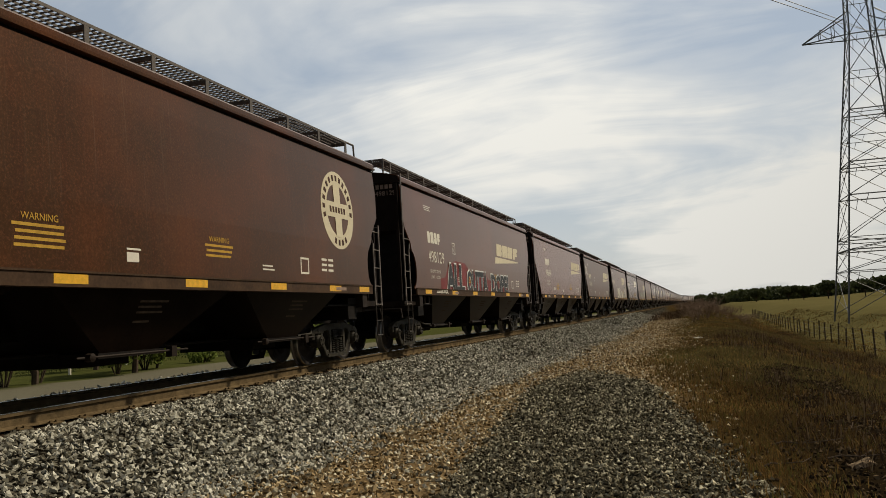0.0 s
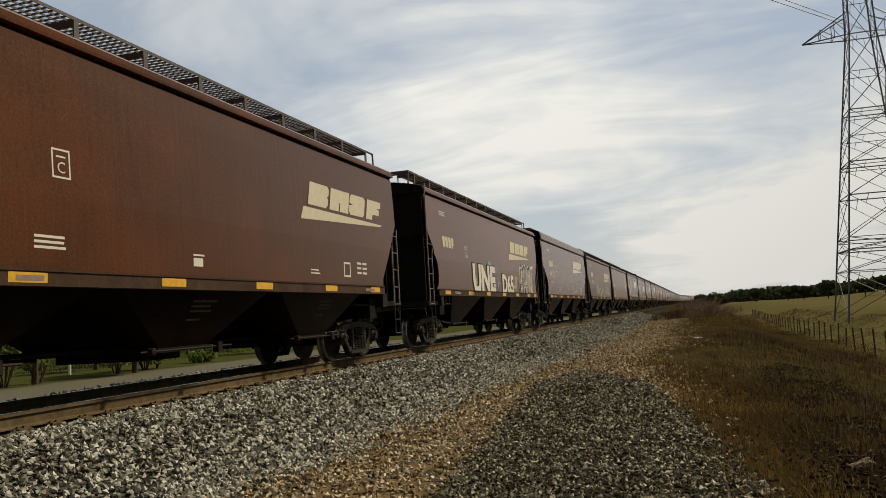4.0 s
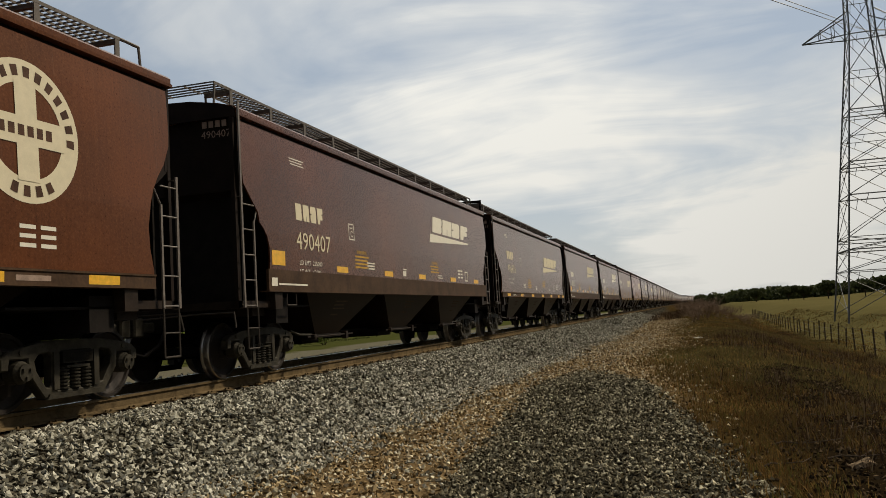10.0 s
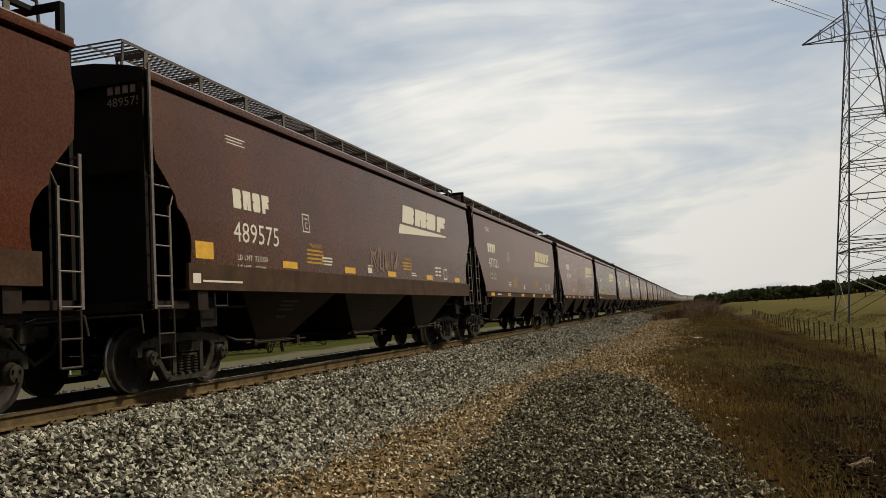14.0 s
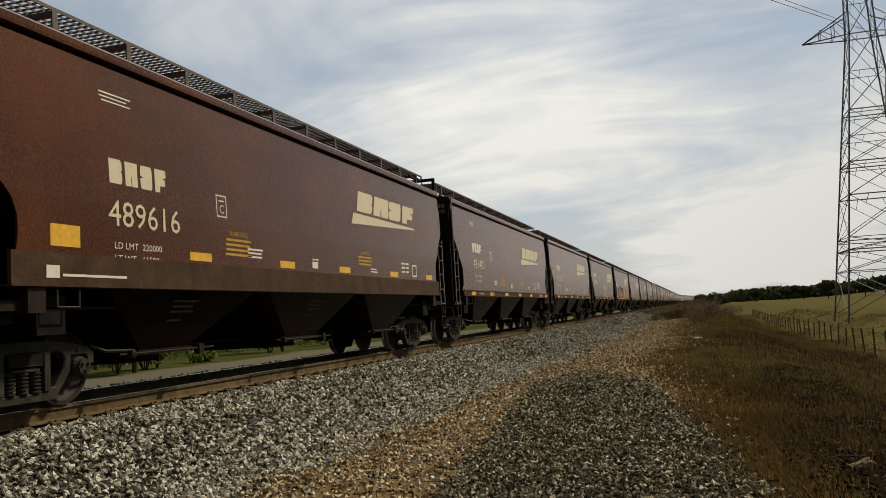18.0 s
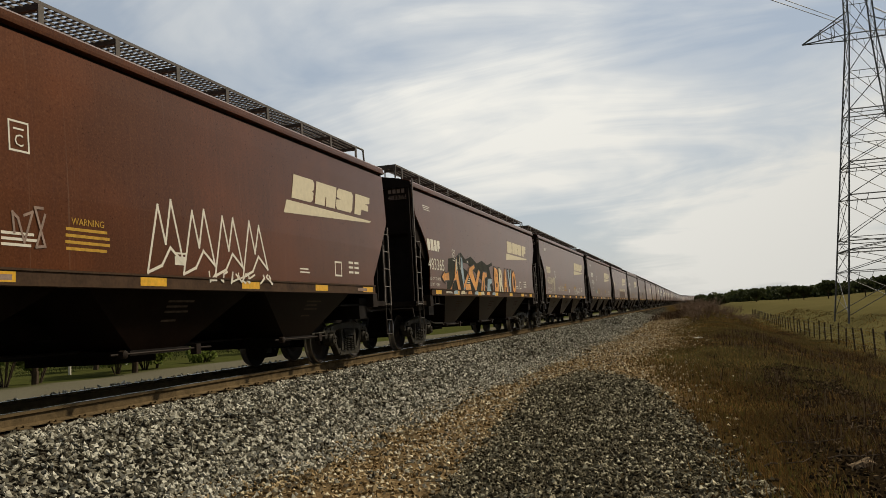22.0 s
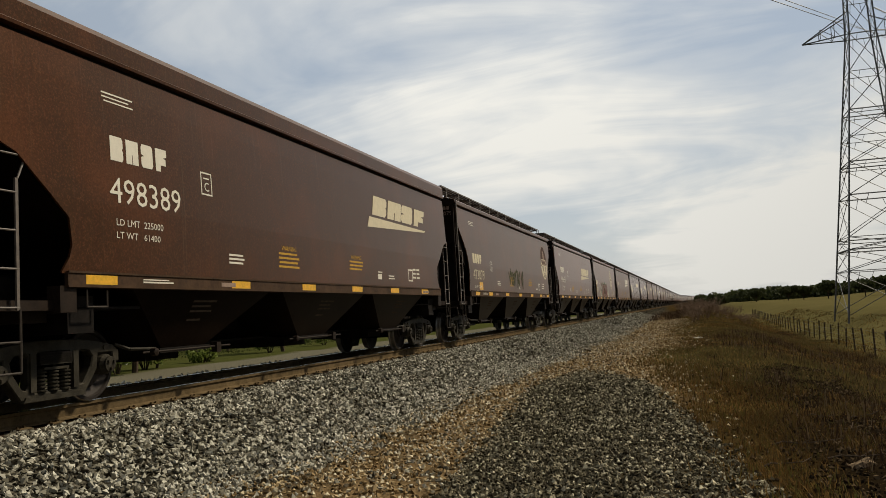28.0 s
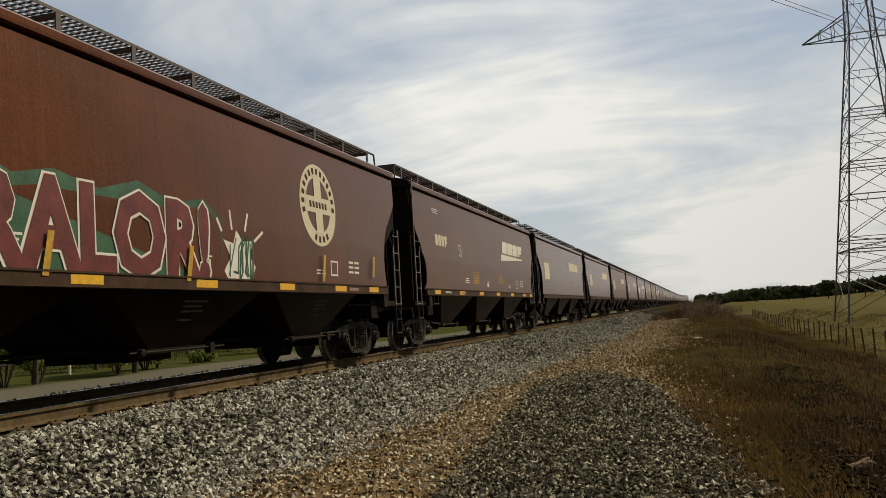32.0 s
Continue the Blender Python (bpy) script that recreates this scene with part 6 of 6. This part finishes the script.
def in_heap(x, y):
    w = 0.20 * noise.noise((x, y * 0.6, 5.0)) + 0.30 * noise.noise((x * 9.1, y * 9.1, 8.0)) + 0.16 * noise.noise((x * 2.3, y * 1.7, 3.0))
    return ((x - heap_line(y)) / 1.36) ** 2 + max(0.0, (y - 9.5) / 11.2) ** 2 < 0.92 + w


scatter_stones("ballast", "ballast", ((0.88, 5.2, 4.5, 13, 17000, 0.021, 0.041), (0.88, 5.2, 13, 26, 16500, 0.024, 0.044), (0.88, 5.2, 26, 60, 15000, 0.028, 0.05), (0.88, 4.6, 60, 110, 4500, 0.04, 0.07), (-0.62, 0.62, 4, 60, 4500, 0.028, 0.046), (-3.4, -0.9, 8, 70, 5500, 0.028, 0.05)),
               lambda x, y: edge_of_ballast(x, y) and not 0.62 < x < 1.06 + 0.1 * noise.noise((y * 2.0, x, 3.0)), "pale grey crushed stone ballast along the rails", 1)
scatter_stones("brown_gravel", "chips", ((3.6, 8.8, 4.5, 16, 15000, 0.012, 0.034), (3.8, 9.4, 16, 40, 15000, 0.016, 0.038), (3.8, 8.6, 40, 80, 7500, 0.02, 0.05)),
               lambda x, y: not in_heap(x, y) and not edge_of_ballast(x + 0.5, y) and noise.noise((x * 9.3, y * 9.3, 2.0)) > (x - 7.7) * 0.4 + 0.3 * noise.noise((x * 0.6, y * 0.4, 12.0)), "brown dirt strewn with small gravel beside the ballast", 2)
scatter_stones("dark_gravel", "heap", ((5.2, 9.4, 4.5, 11, 24000, 0.013, 0.027), (4.7, 8.4, 11, 22, 22000, 0.015, 0.032)),
               in_heap, "low spread of dark grey gravel on the trackside", 3)


scatter_stones("stray_ballast", "ballast", ((3.9, 7.2, 4.5, 14, 2200, 0.014, 0.032), (3.9, 6.6, 14, 45, 2600, 0.018, 0.036)),
               lambda x, y: not in_heap(x, y) and noise.noise((x * 1.3, y * 0.7, 9.0)) > -0.15, "stray pale stones strewn over the dirt", 9)


def scatter_grass(name, mat, zones, keep, label, seed, lean=0.9):
    """zones: (x0, x1, y0, y1, tufts, blades, lowest, highest)."""
    rng = np.random.default_rng(seed)
    V, F, base = [], [], 0
    for x0, x1, y0, y1, n, blades, h0, h1 in zones:
        for x, y in zip(rng.uniform(x0, x1, n).tolist(), rng.uniform(y0, y1, n).tolist()):
            if not keep(x, y):
                continue
            big = rng.uniform(0.6, 1.25)
            for _ in range(blades):
                bx, by = x + rng.normal(0, 0.13), y + rng.normal(0, 0.13)
                z, h, a = ground_z(bx, by) - 0.02, rng.uniform(h0, h1) * big, rng.uniform(0, 6.28)
                l, w = rng.uniform(0.1, 1.0) * lean * h, rng.uniform(0.002, 0.006) * (1 + 0.04 * y)
                dx, dy = math.cos(a) * l, math.sin(a) * l
                px, py = -math.sin(a) * w, math.cos(a) * w
                V += [(bx - px, by - py, z), (bx + px, by + py, z), (bx + dx * 0.4 + px * 0.7, by + dy * 0.4 + py * 0.7, z + h * 0.6), (bx + dx * 0.4 - px * 0.7, by + dy * 0.4 - py * 0.7, z + h * 0.6), (bx + dx, by + dy, z + h)]
                F += [(base, base + 1, base + 2, base + 3), (base + 3, base + 2, base + 4)]
                base += 5
    bulk(name, V, F, mat, label, "grass")


def bare_strip(x, y):
    return 9.25 + 0.035 * (y - 7) + 0.5 * noise.noise((x, y * 0.5, 17.0)) < x < 11.5 + 0.5 * noise.noise((x, y * 0.4, 18.0)) and 4 < y < 22


def grassy(x, y):
    if bare_strip(x, y) and noise.noise((x * 2.2, y * 1.1, 27.0)) < 0.16:
        return False
    m = noise.noise((x * 0.35, y * 0.22, 11.0))
    e = x - (max(heap_line(y) + 1.25, 6.9) + 0.5 * m)
    return e > 0 and noise.noise((x * 7.3, y * 7.3, 4.0)) < -0.22 + e * 0.42


scatter_grass("dry_grass", "straw", ((7.4, 13.5, 4.5, 13, 17000, 8, 0.02, 0.12), (6.2, 16, 13, 28, 16000, 7, 0.025, 0.14), (5.2, 19, 28, 60, 12000, 6, 0.03, 0.12), (4.8, 22, 60, 130, 6000, 5, 0.05, 0.16)), grassy, "dry brown grass in uneven tufts on the bank", 4)
scatter_grass("dead_weeds", "stalk", ((9.3, 15.5, 5, 16, 1000, 7, 0.06, 0.26), (8.5, 16, 16, 45, 1500, 7, 0.08, 0.36), (4.2, 7.0, 75, 130, 400, 8, 0.2, 0.6)), lambda x, y: noise.noise((x * 0.5, y * 0.3, 21.0)) > 0.0, "patches of dead reddish weed stalks on the bank", 5, 0.7)
scatter_grass("green_turf", "turf", ((-44, -14.5, 14, 60, 5200, 6, 0.05, 0.18),), lambda x, y: True, "short green pasture grass beyond the railway land", 6)

scatter_grass("flattened_straw", "straw", ((9.2, 12.0, 5, 22, 5200, 4, 0.010, 0.030),), lambda x, y: bare_strip(x, y) and noise.noise((x * 1.6, y * 0.9, 31.0)) > -0.15, "pale dead grass stems lying flat on dark soil", 8, 9.0)

scatter_stones("soil_crumbs", "crumb", ((9.0, 12.0, 4.5, 22, 9000, 0.008, 0.030), (7.6, 16, 4.5, 40, 9000, 0.010, 0.030)), lambda x, y: x > 8.2 or noise.noise((x * 3, y * 3, 6.0)) > 0.1, "dark crumbs of soil and dead leaves between the grass", 14)


# ---- odds and ends on the ground ----
def make_litter():
    rnd = random.Random(12)

    def lump(name, x, y, sx, sy, sz, mat, label, category, turn=0.0):
        bm = bmesh.new()
        bmesh.ops.create_icosphere(bm, subdivisions=2, radius=1.0)
        for v in bm.verts:
            k = 1 + 0.25 * noise.noise(v.co * 1.7 + Vector((x, y, 0)))
            v.co = Vector((v.co.x * sx, v.co.y * sy, v.co.z * sz)) * k
        ob = part(name, bm, mat)
        ob.location = (x, y, ground_z(x, y) + sz * 0.6)
        ob.rotation_euler[2] = turn
        tagged(ob, label, category)

    # a curved shard of broken concrete
    bm = bmesh.new()
    rows = []
    for j in range(7):
        u = -0.13 + 0.26 * j / 6
        ring = []
        for r, turn in ((0.085, 1), (0.055, -1)):
            for k in range(7):
                q = radians(15 + 150 * (k if turn > 0 else 6 - k) / 6)
                n = 1 + 0.35 * noise.noise((u * 14, q * 2.0, r * 20))
                ring.append(bm.verts.new((u + 0.05 * noise.noise((q * 3, j * 0.4, 4.0)), r * n * math.cos(q), r * n * math.sin(q) * (0.7 + 0.06 * j) - 0.02)))
        rows.append(ring)
    for a, b in zip(rows, rows[1:]):
        for k in range(14):
            bm.faces.new((a[k], a[(k + 1) % 14], b[(k + 1) % 14], b[k]))
    bm.faces.new(rows[0][::-1]); bm.faces.new(rows[-1])
    for v in (v for ring in rows for v in ring):
        v.co *= 0.75
    ob = part("concrete_chunk", bm, plain("bleached_concrete", (0.24, 0.175, 0.11), 0.9, 0, 14, 0.5, 0.5))
    ob.location, ob.rotation_euler = (9.58, 8.05, ground_z(9.58, 8.05) + 0.02), (0.1, -0.25, 0.35)
    tagged(ob, "bleached curved shard of broken concrete lying in dry weeds", "rubble")
    lump("paper_scrap", 8.39, 36.8, 0.20, 0.12, 0.035, "white", "white scrap of litter lying in the grass", "litter", 0.3)
    for k, (x, y, l, q) in enumerate(((4.64, 29.7, 0.9, 1.9), (9.75, 8.6, 0.8, 0.35), (9.3, 9.2, 0.7, 0.2), (10.2, 9.6, 0.9, -0.3), (9.0, 8.0, 0.5, 0.5), (9.9, 10.5, 0.5, 1.2), (10.3, 12.0, 0.7, 0.8), (9.7, 11.4, 0.4, -0.6), (10.6, 13.6, 0.8, 0.3), (10.0, 9.0, 0.35, 1.0))):
        bm = bmesh.new()
        r = 0.008 if k else 0.035
        pts = [(-l / 2, 0, 0), (-l / 3, 0.03 + rnd.uniform(-0.03, 0.03), 0.02), (-l / 8, rnd.uniform(-0.05, 0.05), 0.0), (l / 5, rnd.uniform(-0.06, 0.02), 0.015), (l / 2, 0.03, 0.03)]
        for (p0, p1), s in zip(zip(pts, pts[1:]), (1.0, 0.9, 0.7, 0.5)):
            bar(bm, p0, p1, r * s, 6)
        bar(bm, pts[2], (pts[2][0] + l * 0.22, pts[2][1] + l * rnd.uniform(-0.2, 0.2), 0.03), r * 0.45, 5)
        ob = part("fallen_branch", bm, "bark")
        ob.location, ob.rotation_euler[2] = (x, y, ground_z(x, y) + 0.03), q
        tagged(ob, "dry grey-brown branch lying on the ground", "branch")


make_litter()


def motions():
    """The train rolls towards and past the camera, each car along the same line."""
    for car, mid, i, far, *_ in TRAIN:
        rows = []
        for t, s in WAY:
            y = mid - s
            slope = bend(y + 1) - bend(y)
            rows.append((float(t), pose(bend(y), y, 0, 0, 0, -math.degrees(math.atan(slope)))))
        walk(car, rows)
    # every wheel turns as far as the train has rolled: one turn a frame's step, shared by all wheels of the same seat
    def rolled(t):
        for (a, u), (b, v) in zip(WAY, WAY[1:]):
            if t <= b:
                return u + (v - u) * (t - a) / (b - a)
        return WAY[-1][1]

    first = {}
    for car, *_ in TRAIN:
        for w in car.children_recursive:
            if not w.name.startswith("wheel"):
                continue
            seat = round(w.location.y, 2)
            if seat not in first:
                first[seat] = w
                rows = [(f / FPS, pose(0, seat, 0.457, math.degrees(rolled(f / FPS) / 0.457))) for f in range(0, 32 * FPS + 1)]
                walk(w, rows)
            else:
                w.rotation_mode = "QUATERNION"
                keys = first[seat].animation_data
                w.animation_data_create().action = keys.action
                w.animation_data.action_slot = keys.action_slot


motions()
